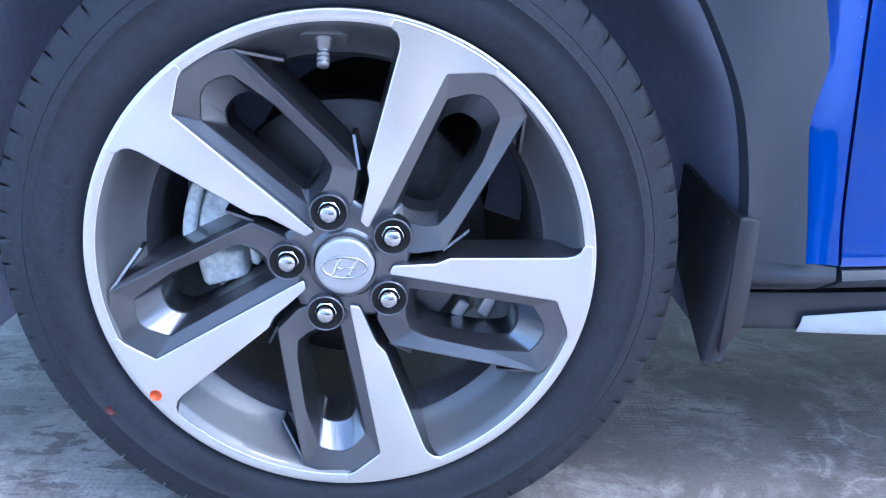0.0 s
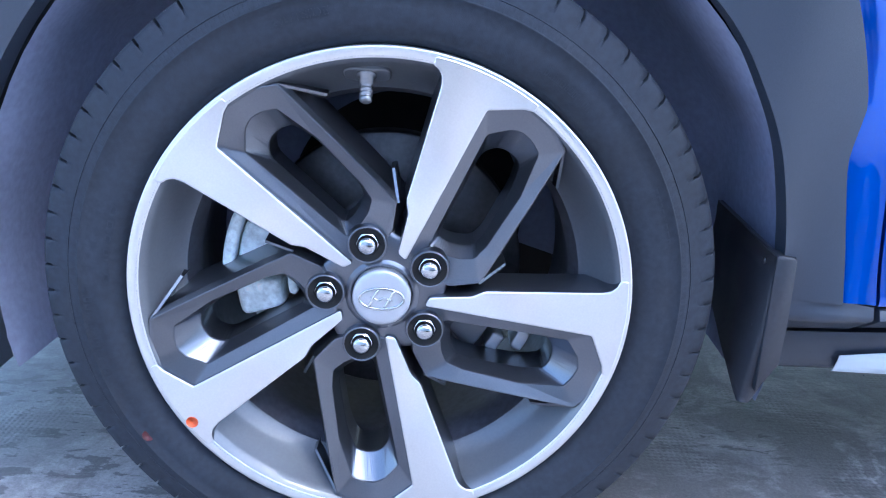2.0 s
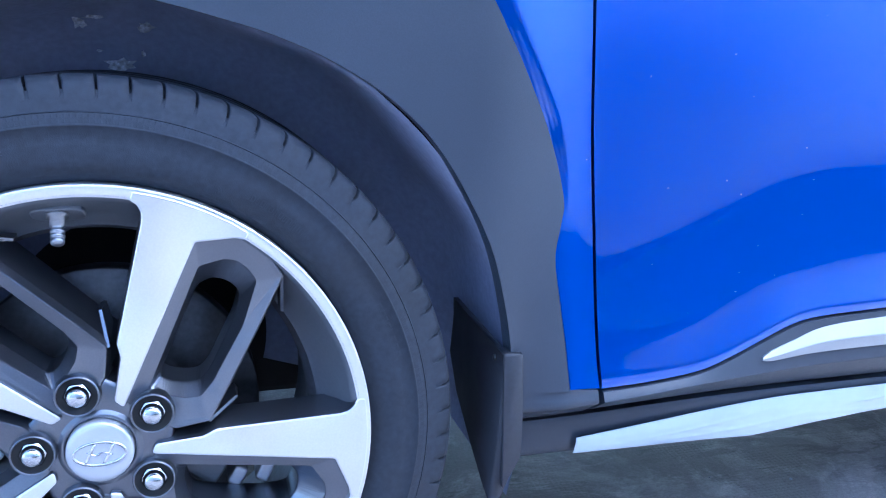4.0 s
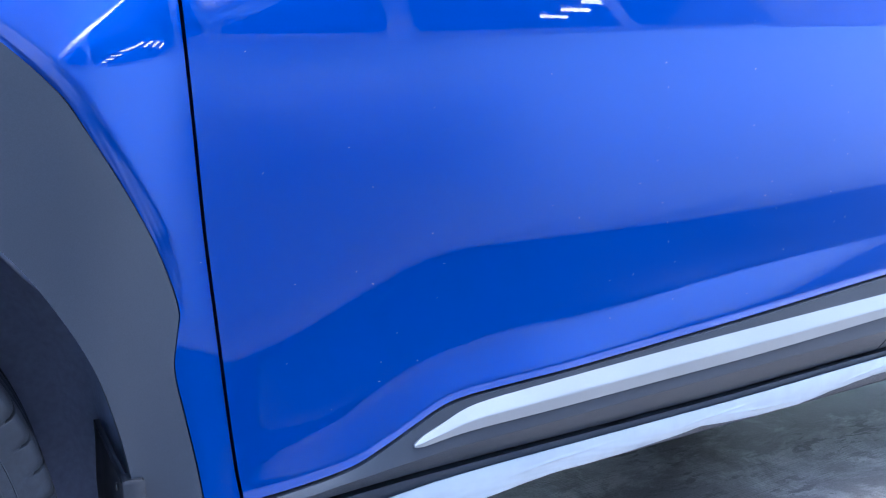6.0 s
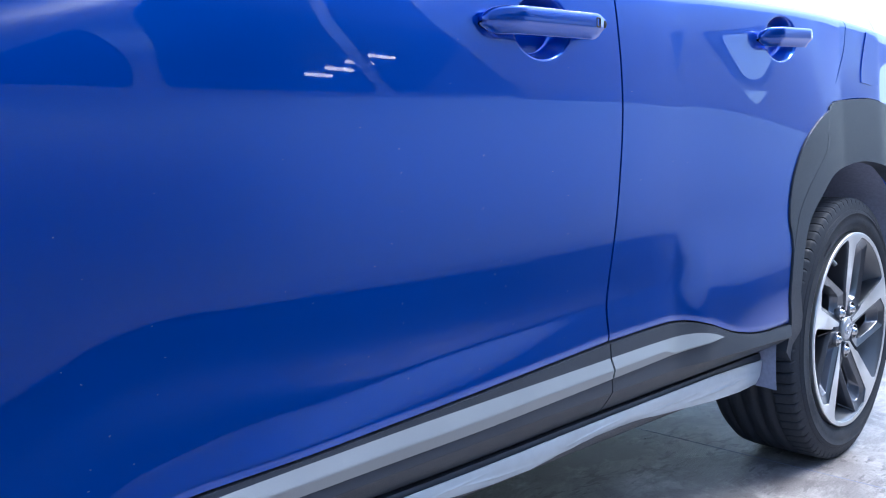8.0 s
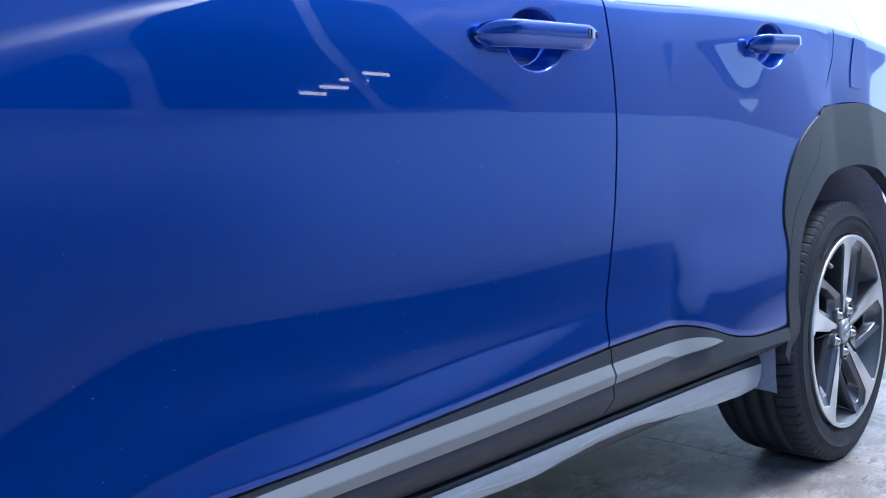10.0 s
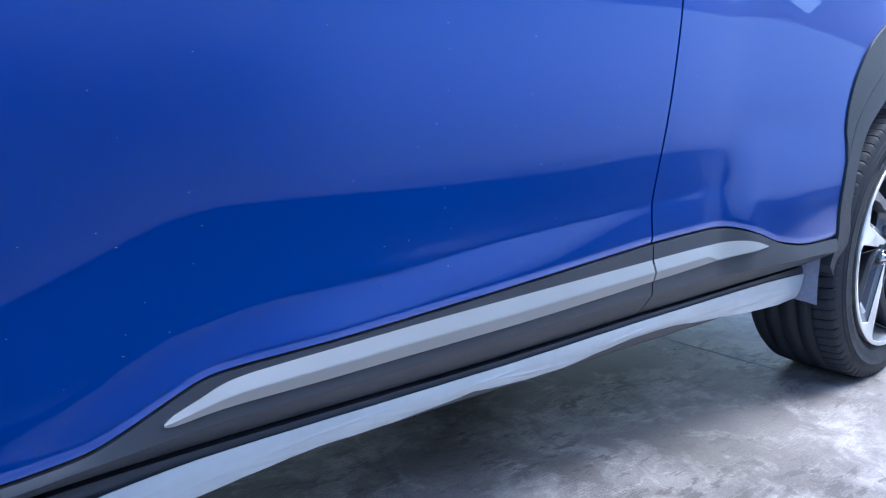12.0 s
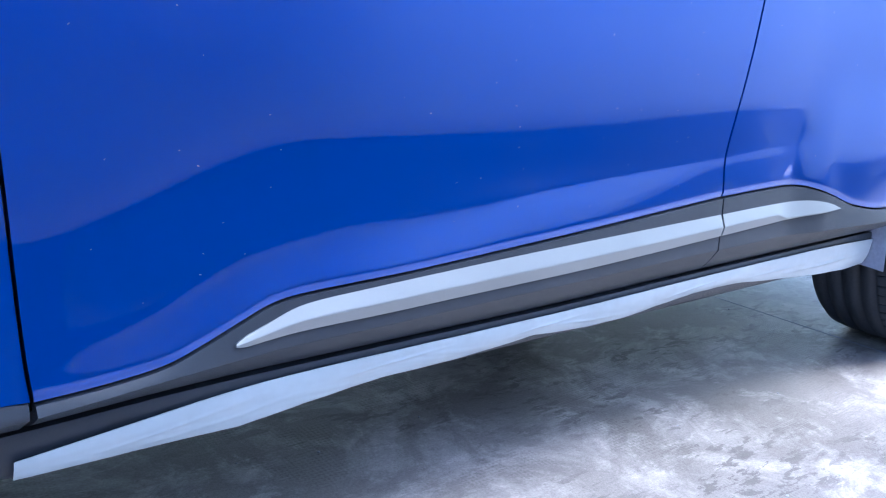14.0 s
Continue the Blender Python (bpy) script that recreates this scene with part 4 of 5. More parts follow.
def wheel(x, y, label):
    """A wheel that stands at x; its parts are built round its own hub."""
    bm = bmesh.new()
    revolve(bm, [(0.2415, -0.0245), (0.2380, -0.0225), (0.2330, -0.012), (0.2220, 0.010), (0.2085, 0.026), (0.2055, 0.028)], 160)
    bmesh.ops.recalc_face_normals(bm, faces=bm.faces)
    w = part("wheel", bm, DISH, car, label)
    w.location = (x, y, HUB_Z)
    bm = bmesh.new()
    revolve(bm, [(0.075, 0.012), (0.078, 0.020), (0.078, 0.05), (0.0, 0.05)], 60)
    bmesh.ops.recalc_face_normals(bm, faces=bm.faces)
    part("hub_flange", bm, RIMGREY, w)
    bm = bmesh.new()
    revolve(bm, [(0.2058, 0.0275), (0.2050, 0.034), (0.1985, 0.050), (0.1985, 0.085), (0.2030, 0.090), (0.2030, 0.190), (0.2250, 0.205), (0.2460, 0.206), (0.2500, 0.200), (0.2470, 0.195)], 160)
    bmesh.ops.recalc_face_normals(bm, faces=bm.faces)
    part("rim_barrel", bm, BARREL, w, "dark inner barrel of the rim")
    # hub face with a sunk seat for each nut
    bm = bmesh.new()
    hub = [(0.0, -0.0015), (0.0305, -0.0015), (0.0310, -0.0050), (0.0330, -0.0058), (0.0345, -0.0050), (0.0380, -0.0026)]
    revolve(bm, hub, 60)
    bmesh.ops.recalc_face_normals(bm, faces=bm.faces)
    part("hub_face", bm, RIMGREY, w)
    for k in range(5):
        bm = bmesh.new()
        a = radians(33 + 72 * k)
        cx, cz = 0.0572 * math.cos(a), 0.0572 * math.sin(a)
        # black wall and floor stand in for the shade of a deeper cup
        revolve(bm, [(0.0208, 0.006), (0.0200, -0.0085), (0.0192, -0.0108), (0.0184, -0.0110), (0.0176, -0.0098), (0.0168, -0.0070), (0.0, -0.0068)], 28, (cx, 0, cz), None, [0, 0, 0, 0, 1, 1])
        bmesh.ops.recalc_face_normals(bm, faces=bm.faces)
        part("nut_seat", bm, [RIMGREY, BLACK], w, "grey nut seat, the shade of its hollow coloured black")
    # web that joins the nut seats
    bm = bmesh.new()
    loops = []
    for y0, s in ((0.040, 1.10), (0.012, 1.06), (0.003, 1.03), (0.0002, 1.0), (-0.0012, 0.93), (-0.0020, 0.86)):
        loop = []
        for k in range(100):
            a = 2 * math.pi * k / 100
            r = 0.0685 + 0.0065 * math.cos(5 * (a - radians(33)))
            loop.append((s * r * math.cos(a), y0, s * r * math.sin(a)))
        loops.append(loop)
    hubweb = loft(bm, loops)
    inner = [bm.verts.new((0.036 * math.cos(2 * math.pi * k / 100), -0.0028, 0.036 * math.sin(2 * math.pi * k / 100))) for k in range(100)]
    for k in range(100):
        m = (k + 1) % 100
        bm.faces.new((hubweb[-1][k], hubweb[-1][m], inner[m], inner[k]))
    bmesh.ops.recalc_face_normals(bm, faces=bm.faces)
    part("hub_web", bm, RIMGREY, w)
    bm = bmesh.new()
    revolve(bm, [(0.2395, -0.0236), (0.2402, -0.0243), (0.2490, -0.0254), (0.2505, -0.0250), (0.2512, -0.022), (0.2500, -0.004), (0.246, 0.004)], 180)
    bmesh.ops.recalc_face_normals(bm, faces=bm.faces)
    part("rim_lip", bm, MACHINED, w, "bright machined rim lip")
    return w


def dress(w):
    blade, arm = None, None
    for k in range(5):
        turn = Matrix.Rotation(-radians(-3 + 72 * k), 4, "Y")
        if blade is None:
            blade = part("spoke", spoke_mesh(), [MACHINED, RIMGREY], w, "machined silver spoke face with grey flanks", smooth=False)
            arm = part("spoke_arm", arm_mesh(), RIMGREY, w, "dark grey looped spoke arm", smooth=False)
            blade.matrix_local, arm.matrix_local = turn, turn
        else:
            for src in (blade, arm):
                c = src.copy()
                scene.collection.objects.link(c)
                c.parent, c.matrix_local = w, turn
    part("tyre", tyre_mesh(), RUBBER, w, "black road tyre with grooved shoulder", smooth=False)
    tagged(part("sidewall_ribs", ribs_mesh(), RUBBER, w, smooth=False), kind="stuff")
    tagged(part("sidewall_mark", sidewall_bars(), RUBBER, w, smooth=False), kind="stuff")
    part("sidewall_word", sidewall_word("OUTSIDE", 110.5, 0.280, 0.0105), RUBBER, w, "raised word moulded in the rubber", smooth=False)
    bm = bmesh.new()
    revolve(bm, [(0.0, -0.0148), (0.014, -0.0146), (0.0240, -0.0141), (0.0280, -0.0134), (0.0296, -0.0120), (0.0300, -0.0090), (0.0300, 0.0)], 60)
    bmesh.ops.recalc_face_normals(bm, faces=bm.faces)
    part("hub_cap", bm, CAPSIL, w, "silver painted hub cap")
    # raised oval mark on the cap, with two leaning strokes
    bm = bmesh.new()
    loops = []
    for y0, g in ((-0.0120, 0.0), (-0.0160, 0.0), (-0.0160, -0.0019), (-0.0120, -0.0019)):
        loops.append([((0.0235 + g) * math.cos(2 * math.pi * k / 48), y0, (0.0122 + g) * math.sin(2 * math.pi * k / 48)) for k in range(48)])
    loft(bm, loops)
    for path in ([(-0.0125, -0.0085), (-0.0085, 0.0), (-0.0035, 0.0095)], [(0.0035, -0.0095), (0.0085, 0.0), (0.0125, 0.0085)], [(-0.010, 0.002), (-0.003, -0.0015), (0.003, 0.0015), (0.010, -0.002)]):
        c = spline(path, 12)
        loops = []
        for k, (px, pz) in enumerate(c):
            d = 0.0021
            loops.append([(px - d, -0.0138, pz), (px - d * 0.5, -0.0162, pz), (px + d * 0.5, -0.0162, pz), (px + d, -0.0138, pz)])
        loft(bm, loops, True, True)
    bmesh.ops.recalc_face_normals(bm, faces=bm.faces)
    part("cap_mark", bm, CHROME, w, "raised chrome oval mark")
    nut = None
    for k in range(5):
        a = radians(33 + 72 * k)
        at = (0.0572 * math.cos(a), -0.002, 0.0572 * math.sin(a))
        if nut is None:
            bm = bmesh.new()
            loops = []
            for r, y0, hexed in ((0.0128, 0.014, 1), (0.0128, -0.0040, 1), (0.0122, -0.0056, 0.6), (0.0104, -0.0066, 0.1), (0.0098, -0.0070, 0), (0.0092, -0.0115, 0), (0.0076, -0.0142, 0), (0.0046, -0.0158, 0), (0.0008, -0.0162, 0)):
                loop = []
                for j in range(36):
                    t = 2 * math.pi * j / 36
                    hx = math.cos(math.pi / 6) / math.cos((t % (math.pi / 3)) - math.pi / 6)
                    rr = r * (1 + hexed * (hx / 0.95 - 1))
                    loop.append((rr * math.cos(t), y0, rr * math.sin(t)))
                loops.append(loop)
            loft(bm, loops, False, True)
            bmesh.ops.recalc_face_normals(bm, faces=bm.faces)
            nut = part("wheel_nut", bm, CHROME, w, "chromed wheel nut")
            nut.location = at
        else:
            c = nut.copy()
            scene.collection.objects.link(c)
            c.parent, c.location = w, at
    # valve with its seat
    bm = bmesh.new()
    loops = []
    for j, (r, s) in enumerate(((0.0085, 0.0), (0.0085, 0.004), (0.0062, 0.0045), (0.0062, 0.012), (0.0045, 0.0125), (0.0045, 0.016), (0.0056, 0.0165), (0.0056, 0.0185), (0.0047, 0.0190), (0.0047, 0.0202), (0.0056, 0.0207), (0.0056, 0.0227), (0.0047, 0.0232), (0.0047, 0.0244), (0.0054, 0.0250), (0.0052, 0.0280), (0.0036, 0.0295))):
        r *= 1.12
        loops.append([(-0.0165 + r * math.cos(2 * math.pi * k / 16), 0.004 - 0.55 * s + 0.84 * r * math.sin(2 * math.pi * k / 16), 0.2215 - 0.84 * s - 0.55 * r * math.sin(2 * math.pi * k / 16)) for k in range(16)])
    loft(bm, loops, True, True)
    bmesh.ops.recalc_face_normals(bm, faces=bm.faces)
    part("valve_stem", bm, BRASS, w, "grey metal tyre valve")
    bm = bmesh.new()
    loops = []
    for g, up in ((1.0, -0.003), (1.0, 0.002), (0.94, 0.003)):
        loop = []
        for k in range(32):
            t = 2 * math.pi * k / 32
            u = 0.0225 * g * math.copysign(abs(math.cos(t)) ** 0.55, math.cos(t))
            v = 0.0160 * g * math.copysign(abs(math.sin(t)) ** 0.55, math.sin(t))
            loop.append((-0.0165 + u, 0.0085 - 0.88 * v - 0.476 * up, 0.2215 + 0.476 * v - 0.88 * up))
        loops.append(loop)
    loft(bm, loops, False, True)
    bmesh.ops.recalc_face_normals(bm, faces=bm.faces)
    part("valve_seat", bm, CAPGREY, w, "grey valve seat", smooth=False)


def brakes(w, front):
    bm = bmesh.new()
    revolve(bm, [(0.0, 0.055), (0.07, 0.055), (0.072, 0.058), (0.072, 0.088), (0.080, 0.090), (0.148, 0.090), (0.150, 0.092), (0.150, 0.112), (0.148, 0.114), (0.07, 0.114)], 96)
    bmesh.ops.recalc_face_normals(bm, faces=bm.faces)
    part("brake_disc", bm, STEEL, w, "grey steel brake disc")
    if not front:
        return

    def block(r0, r1, a0, a1, y0, y1, b):
        """A casting bent round the axle, with rounded edges and ends."""
        loops = []
        for k in range(13):
            t = k / 12
            a = radians(a0 + (a1 - a0) * t)
            pinch = b * (1 - math.sqrt(max(0.0, 1 - (1 - min(1, 6 * t, 6 * (1 - t))) ** 2)))
            rect = rounded([(r0 + pinch, y0 + pinch), (r1 - pinch, y0 + pinch), (r1 - pinch, y1), (r0 + pinch, y1)], b, 4)
            loops.append([(r * math.cos(a), y, r * math.sin(a)) for r, y in rect])
        loft(bm, loops, True, True)

    for name, size in (("brake_caliper", (0.116, 0.157, 155, 177, 0.040, 0.135, 0.008)), ("caliper_rim", (0.158, 0.172, 153, 179, 0.034, 0.135, 0.006)), ("brake_caliper", (0.110, 0.160, 180, 198, 0.036, 0.135, 0.012)), ("caliper_bridge", (0.128, 0.156, 174, 184, 0.062, 0.135, 0.006)), ("guide_pin", (0.093, 0.103, 168, 192, 0.036, 0.080, 0.004))):
        bm = bmesh.new()
        block(*size)
        bmesh.ops.recalc_face_normals(bm, faces=bm.faces)
        part(name, bm, CAST, w, "rough zinc-grey brake casting")
    bm = bmesh.new()
    block(0.085, 0.128, -42, -14, 0.050, 0.085, 0.004)
    bmesh.ops.recalc_face_normals(bm, faces=bm.faces)
    part("knuckle_plate", bm, CAPGREY, w, "dull grey steering knuckle")
    for a0, r0 in ((-27, 0.136), (-21, 0.160)):
        bm = bmesh.new()
        block(r0, r0 + 0.014, a0 - 9, a0, 0.048, 0.085, 0.003)
        bmesh.ops.recalc_face_normals(bm, faces=bm.faces)
        part("knuckle_rib", bm, CAPSIL, w, "pale rib of the knuckle")


front_wheel = wheel(0.0, 0.0, "dark grey alloy front wheel with machined spokes")
dress(front_wheel)
brakes(front_wheel, True)
rear_wheel = wheel(BASE, 0.0, "dark grey alloy rear wheel with machined spokes")
dress(rear_wheel)
brakes(rear_wheel, False)
front_wheel.rotation_euler = (0, 0, radians(2.6))
rear_wheel.rotation_euler = (0, radians(-24), 0)


def dot(parent, x, z, r, y, mat, label):
    bm = bmesh.new()
    loops = [[(x + rr * math.cos(2 * math.pi * k / 20) * (1 + 0.05 * math.sin(3 * k)), yy, z + rr * math.sin(2 * math.pi * k / 20)) for k in range(20)] for rr, yy in ((r, y), (r * 0.96, y - 0.0006))]
    loft(bm, loops, False, True)
    part("paint_mark", bm, mat, parent, label)


dot(front_wheel, -0.1960, -0.1410, 0.0064, -0.0252, ORANGE, "orange inspection dot")
dot(front_wheel, -0.2440, -0.1600, 0.0066, -0.0225, RED, "faded red tyre mark")


# ---- pale van parked alongside, seen as a reflection in the doors ----
def parked_car():
    c = tagged(empty("parked_car"), "long pale silver van parked alongside on the concrete", "car")
    Y = -1.75                                    # its near side
    wide = 2.0
    # (x, height of the belt, lower border, how far the corner turns in)
    stations = ((-0.12, 0.70, 0.34, 0.42), (-0.05, 0.78, 0.26, 0.26), (0.10, 0.86, 0.22, 0.12), (0.35, 0.93, 0.20, 0.04), (0.65, 0.965, 0.20, 0.0), (1.0, 0.985, 0.20, 0), (1.8, 1.022, 0.20, 0), (2.8, 1.08, 0.21, 0), (3.5, 1.115, 0.235, 0), (4.0, 1.13, 0.27, 0), (4.35, 1.14, 0.29, 0), (4.7, 1.14, 0.30, 0), (5.5, 1.14, 0.31, 0.0), (6.0, 1.14, 0.31, 0.01), (6.35, 1.14, 0.32, 0.04), (6.52, 1.12, 0.34, 0.11), (6.61, 1.08, 0.38, 0.22), (6.64, 1.02, 0.44, 0.34))
    # its side leans in above the belt at the front and stands upright towards the tail
    tilt = lambda x: 0.34 - 0.31 * float(sstep(3.3, 4.5, x))
    bm = bmesh.new()
    loops = []
    for x, zt, zb, d in stations:
        k = tilt(x) / 0.34
        near = [(0.055, zb + 0.018), (0.016, zb + 0.024), (0.008, zb + 0.034), (0.004, zb + 0.12), (0.0, 0.60), (0.002 * k, 0.72), (0.008 * k, zt - 0.12), (0.016 * k, zt - 0.05), (0.0272 * k, zt - 0.004), (0.028 * k, zt), (0.034, zt + 0.0005), (0.10, zt + 0.001)]
        loops.append([(x, Y - d - o, z) for o, z in near] + [(x, Y - wide + d + o, z) for o, z in reversed(near)])
    loft(bm, loops, True, True)
    bmesh.ops.recalc_face_normals(bm, faces=bm.faces)
    part("body", bm, PALE, c, "pale silver body")
    bm = bmesh.new()
    loops = []
    for x, z, d in ((0.66, 0.985, 0.01), (0.90, 1.13, 0), (1.2, 1.275, 0), (1.7, 1.47, 0), (2.1, 1.60, 0), (2.7, 1.72, 0), (3.4, 1.90, 0.0), (4.0, 2.06, 0.0), (4.35, 2.12, 0), (4.7, 2.14, 0), (5.5, 2.14, 0.0), (6.0, 2.12, 0.01), (6.35, 2.02, 0.04), (6.52, 1.72, 0.11), (6.60, 1.20, 0.20)):
        foot = min(z - 0.01, np.interp(x, [q[0] for q in stations], [q[1] for q in stations]) - 0.012)
        lean = lambda h: 0.024 * tilt(x) / 0.34 + tilt(x) * max(0.0, h - foot) + d
        near = [(lean(foot), foot), (lean(z - 0.07), max(foot + 0.002, z - 0.07)), (lean(z) + 0.03, z - 0.012), (lean(z) + 0.13, z + 0.02), (wide / 2, z + 0.05)]
        loops.append([(x, Y - o, h) for o, h in near] + [(x, Y - wide + o, h) for o, h in reversed(near[:-1])])
    loft(bm, loops, True, True)
    bmesh.ops.recalc_face_normals(bm, faces=bm.faces)
    part("cabin", bm, PALE, c, "pale silver cabin and roof")
    # added black block keeps bright ground under the van out of the reflections
    bm = bmesh.new()
    loops = []
    for x, zt, zb, d in stations[2:-1]:
        a, b = Y - d - 0.26, Y - wide + d + 0.26
        loops.append([(x, a, zb + 0.03), (x, a - 0.02, 0.16), (x, a - 0.06, 0.145), (x, b + 0.06, 0.145), (x, b + 0.02, 0.16), (x, b, zb + 0.03)])
    loft(bm, loops, True, True)
    bmesh.ops.recalc_face_normals(bm, faces=bm.faces)
    part("underbody", bm, BLACK, c, "black underbody block added to keep the reflected gap dark")

    def pane(name, corners, mat=GLASS, label="dark side window", proud=0.0):
        for mirrored in (False, True):
            bm = bmesh.new()
            quad = [(x, Y - 0.020 * tilt(x) / 0.34 + proud - np.interp(x, [q[0] for q in stations], [q[3] for q in stations]) - max(0.0, z - np.interp(x, [q[0] for q in stations], [q[1] for q in stations])) * tilt(x), z) for x, z in rounded(corners, 0.035, 4)]
            flip = (lambda q: [(x, 2 * Y - wide - y, z) for x, y, z in q]) if mirrored else (lambda q: q)
            loft(bm, [flip(quad), flip([(x, y - 0.02, z) for x, y, z in quad])], True, True)
            bmesh.ops.recalc_face_normals(bm, faces=bm.faces)
            part(name, bm, mat, c, label, smooth=False)

    pane("quarter_window", [(0.98, 1.005), (1.555, 1.025), (1.56, 1.13), (1.47, 1.215), (1.40, 1.225), (1.20, 1.13)])
    pane("front_window", [(1.665, 1.03), (2.58, 1.078), (2.38, 1.36), (2.32, 1.60), (2.10, 1.57), (1.70, 1.405), (1.60, 1.32), (1.66, 1.20)])
    pane("rear_window", [(2.66, 1.083), (3.48, 1.125), (3.02, 1.46), (2.86, 1.62), (2.42, 1.61), (2.46, 1.40)])
    pane("window_frame", [(4.86, 1.625), (4.90, 1.345), (4.97, 1.315), (5.11, 1.365), (5.285, 1.525), (5.26, 1.725)], GLASS, "black rubber frame of the tail window", 0.004)
    pane("tail_window", [(4.905, 1.61), (4.935, 1.375), (4.975, 1.355), (5.09, 1.40), (5.245, 1.535), (5.225, 1.685)], SEEN_GLASS, "tail window that mirrors the bright sky", 0.010)
    pane("tail_lamp", [(4.885, 1.275), (5.08, 1.315), (4.935, 1.20)], SEEN_GLASS, "clear lamp lens that mirrors the sky", 0.006)
    for x in (0.88, 5.2):
        for y, turn in ((Y - 0.16, 180), (Y - wide + 0.16, 0)):
            bm = bmesh.new()
            revolve(bm, [(0.0, -0.004), (0.05, -0.012), (0.19, 0.006), (0.20, -0.004), (0.21, -0.004)], 40)
            bmesh.ops.recalc_face_normals(bm, faces=bm.faces)
            rim = part("wheel", bm, STEEL, c, "plain dark steel wheel")
            rim.matrix_world = pose(x, y, 0.306, 0, 0, turn)
            bm = bmesh.new()
            revolve(bm, [(0.205, 0.0), (0.23, -0.016), (0.28, -0.018), (0.31, -0.006), (0.32, 0.02), (0.32, 0.18), (0.29, 0.20), (0.21, 0.19)], 48)
            bmesh.ops.recalc_face_normals(bm, faces=bm.faces)
            part("tyre", bm, RUBBER, rim, "black tyre")
    return c


parked_car()


# ---- canopy over the blue car: dark sheeting on beams ----
def canopy():
    c = tagged(empty("canopy"), "dark metal canopy roof over the parking bay", "canopy", kind="structure")
    x0, x1, y1, z0 = -4.2, 6.8, 7.0, 4.45
    # eaves added unseen to shade the lane up to mid-bay; they step back beyond
    far = lambda x: -1.7 if x < 3.0 else 0.6
    for a, b in ((x0, 3.0), (3.0, x1)):
        bm = bmesh.new()
        box(bm, a, b, far(a), y1, z0, z0 + 0.05)
        part("roof_sheet", bm, CANOPY, c, smooth=False)
    for x in (-4.2, -3.0, 0.3, 3.4, 6.6):
        bm = bmesh.new()
        box(bm, x, x + 0.12, far(x), y1, z0 - 0.22, z0 - 0.004, 0.004)
        part("beam", bm, CANOPY, c, smooth=False)
    for x in (-4.06, 6.66):
        bm = bmesh.new()
        box(bm, x - 0.06, x + 0.06, 6.74, 6.86, GROUND, z0 - 0.22, 0.004)
        part("post", bm, CANOPY, c, smooth=False)
    return c


CANOPY = material("dark_roof_sheet", (0.05, 0.052, 0.058), rough=0.6, metal=0.2, grain=0.1, grain_scale=60, patch=0.2, patch_scale=1)
SHEDWALL = material("grey_shed_sheet", (0.52, 0.535, 0.56), rough=0.6, grain=0.08, grain_scale=40, patch=0.2, patch_scale=0.6)
WHITEWALL = material("white_shed_sheet", (0.80, 0.81, 0.82), rough=0.6, grain=0.05, grain_scale=40, patch=0.08, patch_scale=0.6)
TUBE = bpy.data.materials.new("lit_tube")
TUBE.use_nodes = True
TUBE.node_tree.nodes["Principled BSDF"].inputs["Emission Color"].default_value = (1, 0.98, 0.95, 1)
TUBE.node_tree.nodes["Principled BSDF"].inputs["Emission Strength"].default_value = 38
canopy()


def tube_light(x, y, length, turn):
    """A short lit tube under a tin reflector, hung below the canopy."""
    c = tagged(empty("tube_light"), "lit white tube light under the canopy", "lamp", group="tube lights under the canopy")
    bm = bmesh.new()
    revolve(bm, [(0.0, -length / 2), (0.02, -length / 2), (0.02, length / 2), (0.0, length / 2)], 14)
    part("tube", bm, TUBE, c)
    bm = bmesh.new()
    box(bm, -0.05, 0.05, -length / 2 - 0.02, length / 2 + 0.02, 0.03, 0.07, 0.004)
    part("reflector", bm, CANOPY, c, smooth=False)
    c.matrix_world = pose(x, y, 4.38, 0, 0, 90 + turn)
    return c


for x, y, length, turn in ((5.38, 1.38, 0.32, 0), (5.58, 1.26, 0.34, 0), (5.76, 1.13, 0.34, 0), (5.98, 1.00, 0.34, 0)):
    tube_light(x, y, length, turn)


# ---- long sheds added unseen across the lane to shape the door reflections ----
def shed(x0, x1, y0, y1, h, mat, label):
    c = tagged(empty("shed"), label, "building", group="sheds across the lane")
    bm = bmesh.new()
    box(bm, x0, x1, y0, y1, GROUND, h, 0.02)
    part("wall", bm, mat, c, smooth=False)
    bm = bmesh.new()
    loft(bm, [[(x, y1 + 0.5, h + 0.004), (x, (y0 + y1) / 2, h + 1.3), (x, y0 - 0.5, h + 0.004)] for x in (x0 - 0.4, x1 + 0.4)], True, True)
    bmesh.ops.recalc_face_normals(bm, faces=bm.faces)
    part("roof", bm, CANOPY, c, smooth=False)
    return c


shed(-16.0, 8.6, -16.0, -8.5, 6.2, SHEDWALL, "long grey metal shed added unseen to screen low sky from the doors")
shed(9.8, 30.0, -16.0, -8.5, 5.2, WHITEWALL, "long white-walled shed added unseen to brighten the rear door reflections")


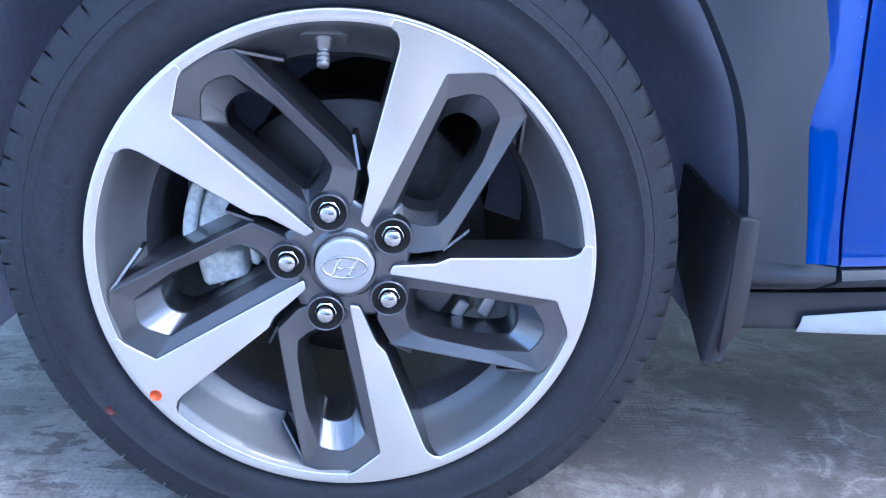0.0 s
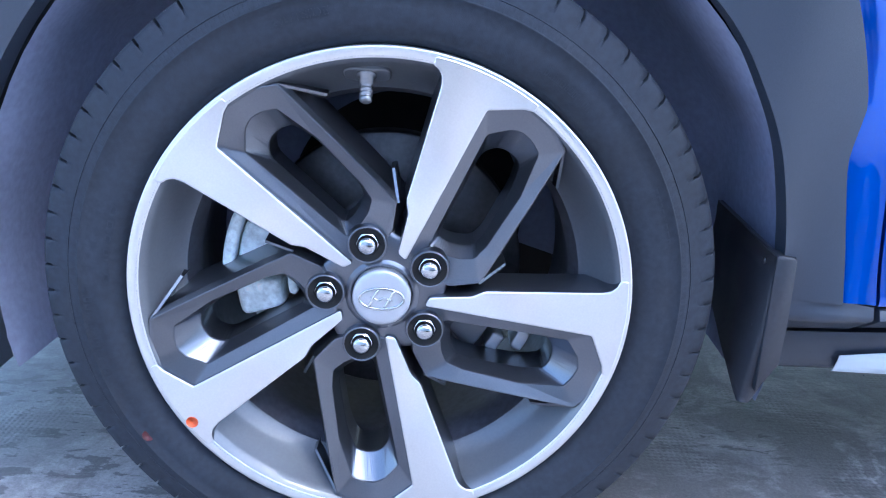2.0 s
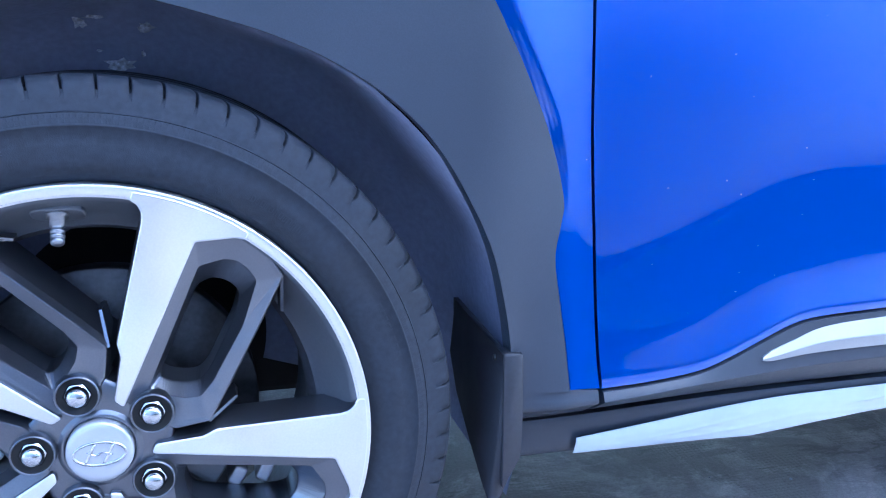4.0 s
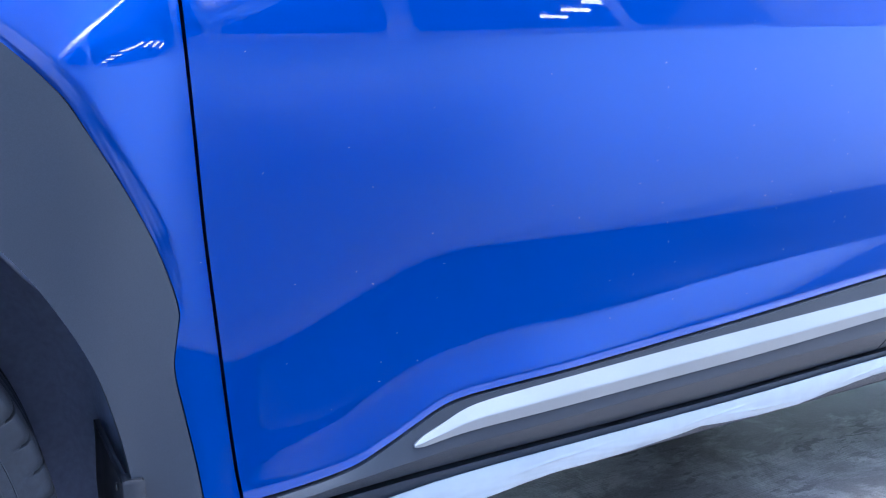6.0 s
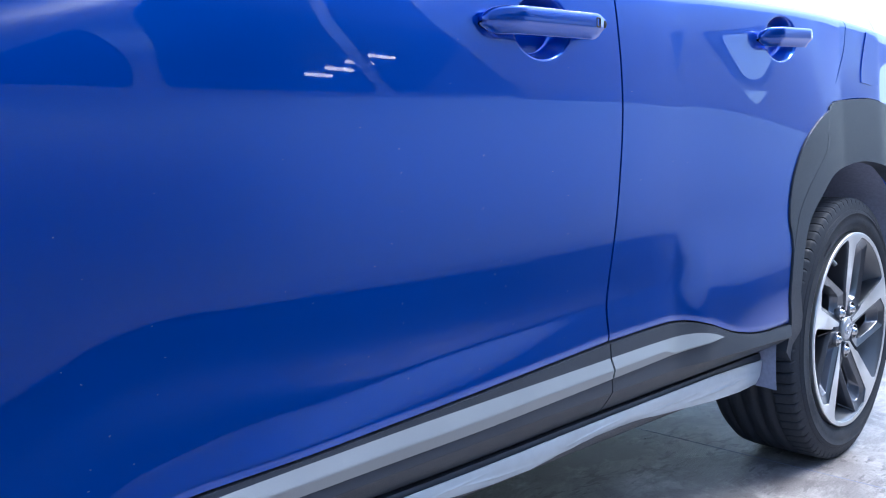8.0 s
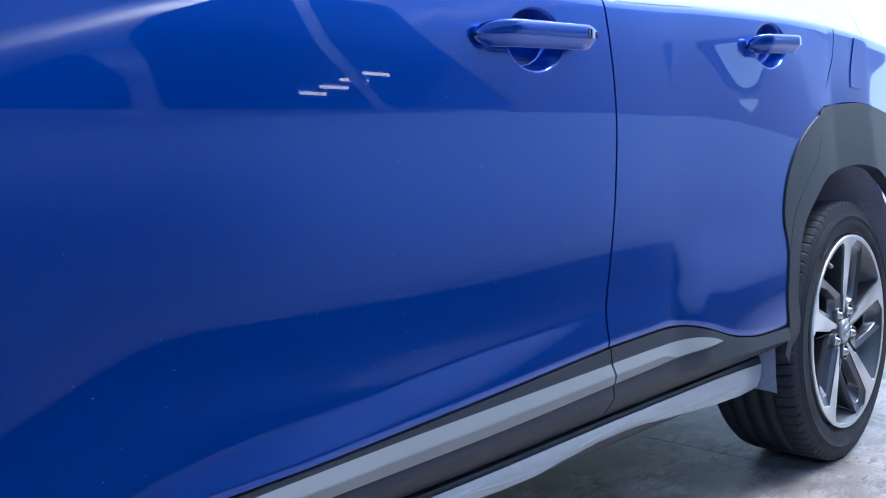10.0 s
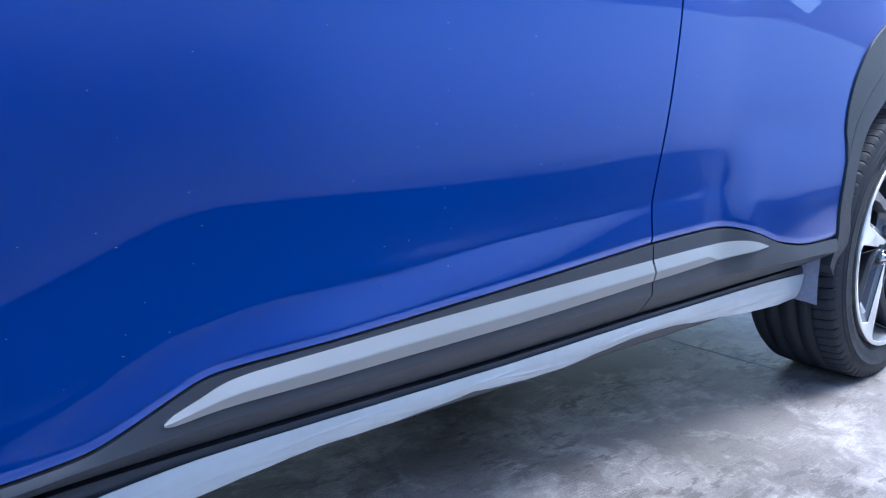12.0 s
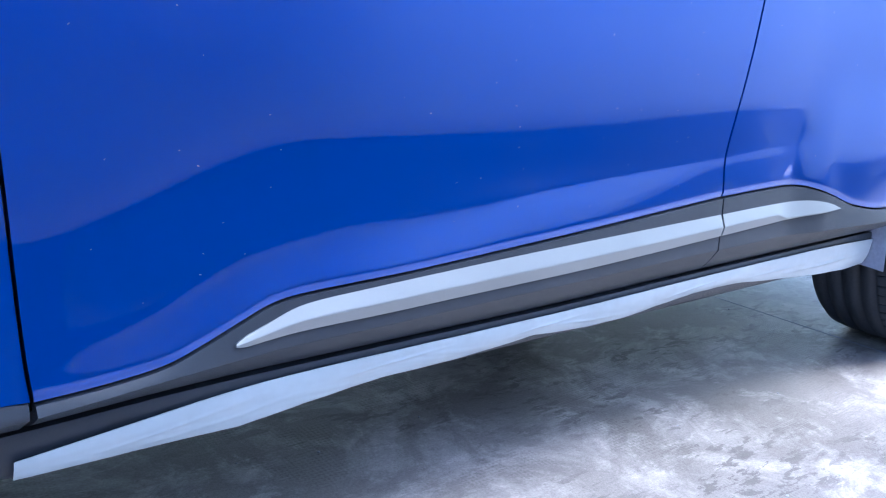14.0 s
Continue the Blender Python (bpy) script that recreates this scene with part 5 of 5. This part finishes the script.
# ---- the rest of the blue car's shell: bonnet, nose, screens, tailgate, far wheels ----
def shell(name, sections, mat, label, thick=0.02, crown=0.03):
    """A curved sheet across the car; each section is (x, z, half width)."""
    bm = bmesh.new()
    loops = []
    for k, (x, z, half) in enumerate(sections):
        a = sections[max(k - 1, 0)]
        b = sections[min(k + 1, len(sections) - 1)]
        d = Vector((b[0] - a[0], b[1] - a[1])).normalized()
        nx, nz = -d.y, d.x
        over, under = [], []
        for j in range(15):
            u = -1 + 2 * j / 14
            c = crown * (1 - u * u)
            over.append((x + nx * c, 0.87 + half * u, z + nz * c))
            under.append((x + nx * (c - thick), 0.87 + half * u, z + nz * (c - thick)))
        loops.append(over + under[::-1])
    loft(bm, loops, True, True)
    bmesh.ops.recalc_face_normals(bm, faces=bm.faces)
    return part(name, bm, mat, car, label)


shell("bonnet", [(-0.82, 0.86, 0.74), (-0.6, 0.905, 0.80), (-0.2, 0.965, 0.81), (0.2, 1.005, 0.81), (0.42, 1.02, 0.80)], BLUE, "glossy metallic blue bonnet")
shell("nose", [(-0.90, 0.22, 0.70), (-0.93, 0.45, 0.74), (-0.91, 0.70, 0.75), (-0.83, 0.855, 0.74)], CLAD, "grey plastic nose panel")
shell("windscreen", [(0.44, 1.025, 0.77), (0.72, 1.21, 0.71), (0.98, 1.375, 0.64)], GLASS, "dark sloping windscreen", 0.006)
shell("rear_screen", [(3.02, 1.385, 0.58), (3.14, 1.22, 0.64), (3.22, 1.09, 0.68)], GLASS, "dark rear screen", 0.006)
shell("tailgate", [(3.23, 1.08, 0.70), (3.29, 0.90, 0.74), (3.31, 0.60, 0.75)], BLUE, "metallic blue tailgate")
shell("rear_bumper", [(3.315, 0.59, 0.76), (3.33, 0.40, 0.76), (3.29, 0.25, 0.73)], CLAD, "grey plastic rear bumper")
for x in (0.0, BASE):
    w = wheel(x, 1.74, "dark grey alloy wheel on the far side")
    dress(w)
    brakes(w, False)
    w.rotation_euler = (0, 0, math.pi)


# ---- dust flecks on the paint and the cladding ----
def flecks():
    rng = random.Random(11)
    bm = bmesh.new()
    for _ in range(85):
        x = rng.uniform(0.47, 1.45) if rng.random() < 0.75 else rng.uniform(1.45, 2.15)
        z = rng.uniform(0.40, 0.66) if rng.random() < 0.7 else rng.uniform(0.66, 0.95)
        if z < float(low_front(min(x, 1.56))) + 0.012 or (x > 1.57 and z < 0.46) or abs(x - 1.58) < 0.03 or abs(x - 0.492) < 0.008:
            continue
        a, L, w = rng.uniform(-0.5, 0.9), rng.uniform(0.0003, 0.0013), rng.uniform(0.0002, 0.0004)
        q = []
        for u, v in ((-L, -w), (L, -w), (L, w), (-L, w)):
            px, pz = x + u * math.cos(a) - v * math.sin(a), z + u * math.sin(a) + v * math.cos(a)
            q.append(bm.verts.new((px, float(side(np.array(px), np.array(pz))) - 0.0006, pz)))
        bm.faces.new(q)
    tagged(part("dust_flecks", bm, DUST, car, "pale dust flecks on the paint", smooth=False), kind="stuff")


flecks()
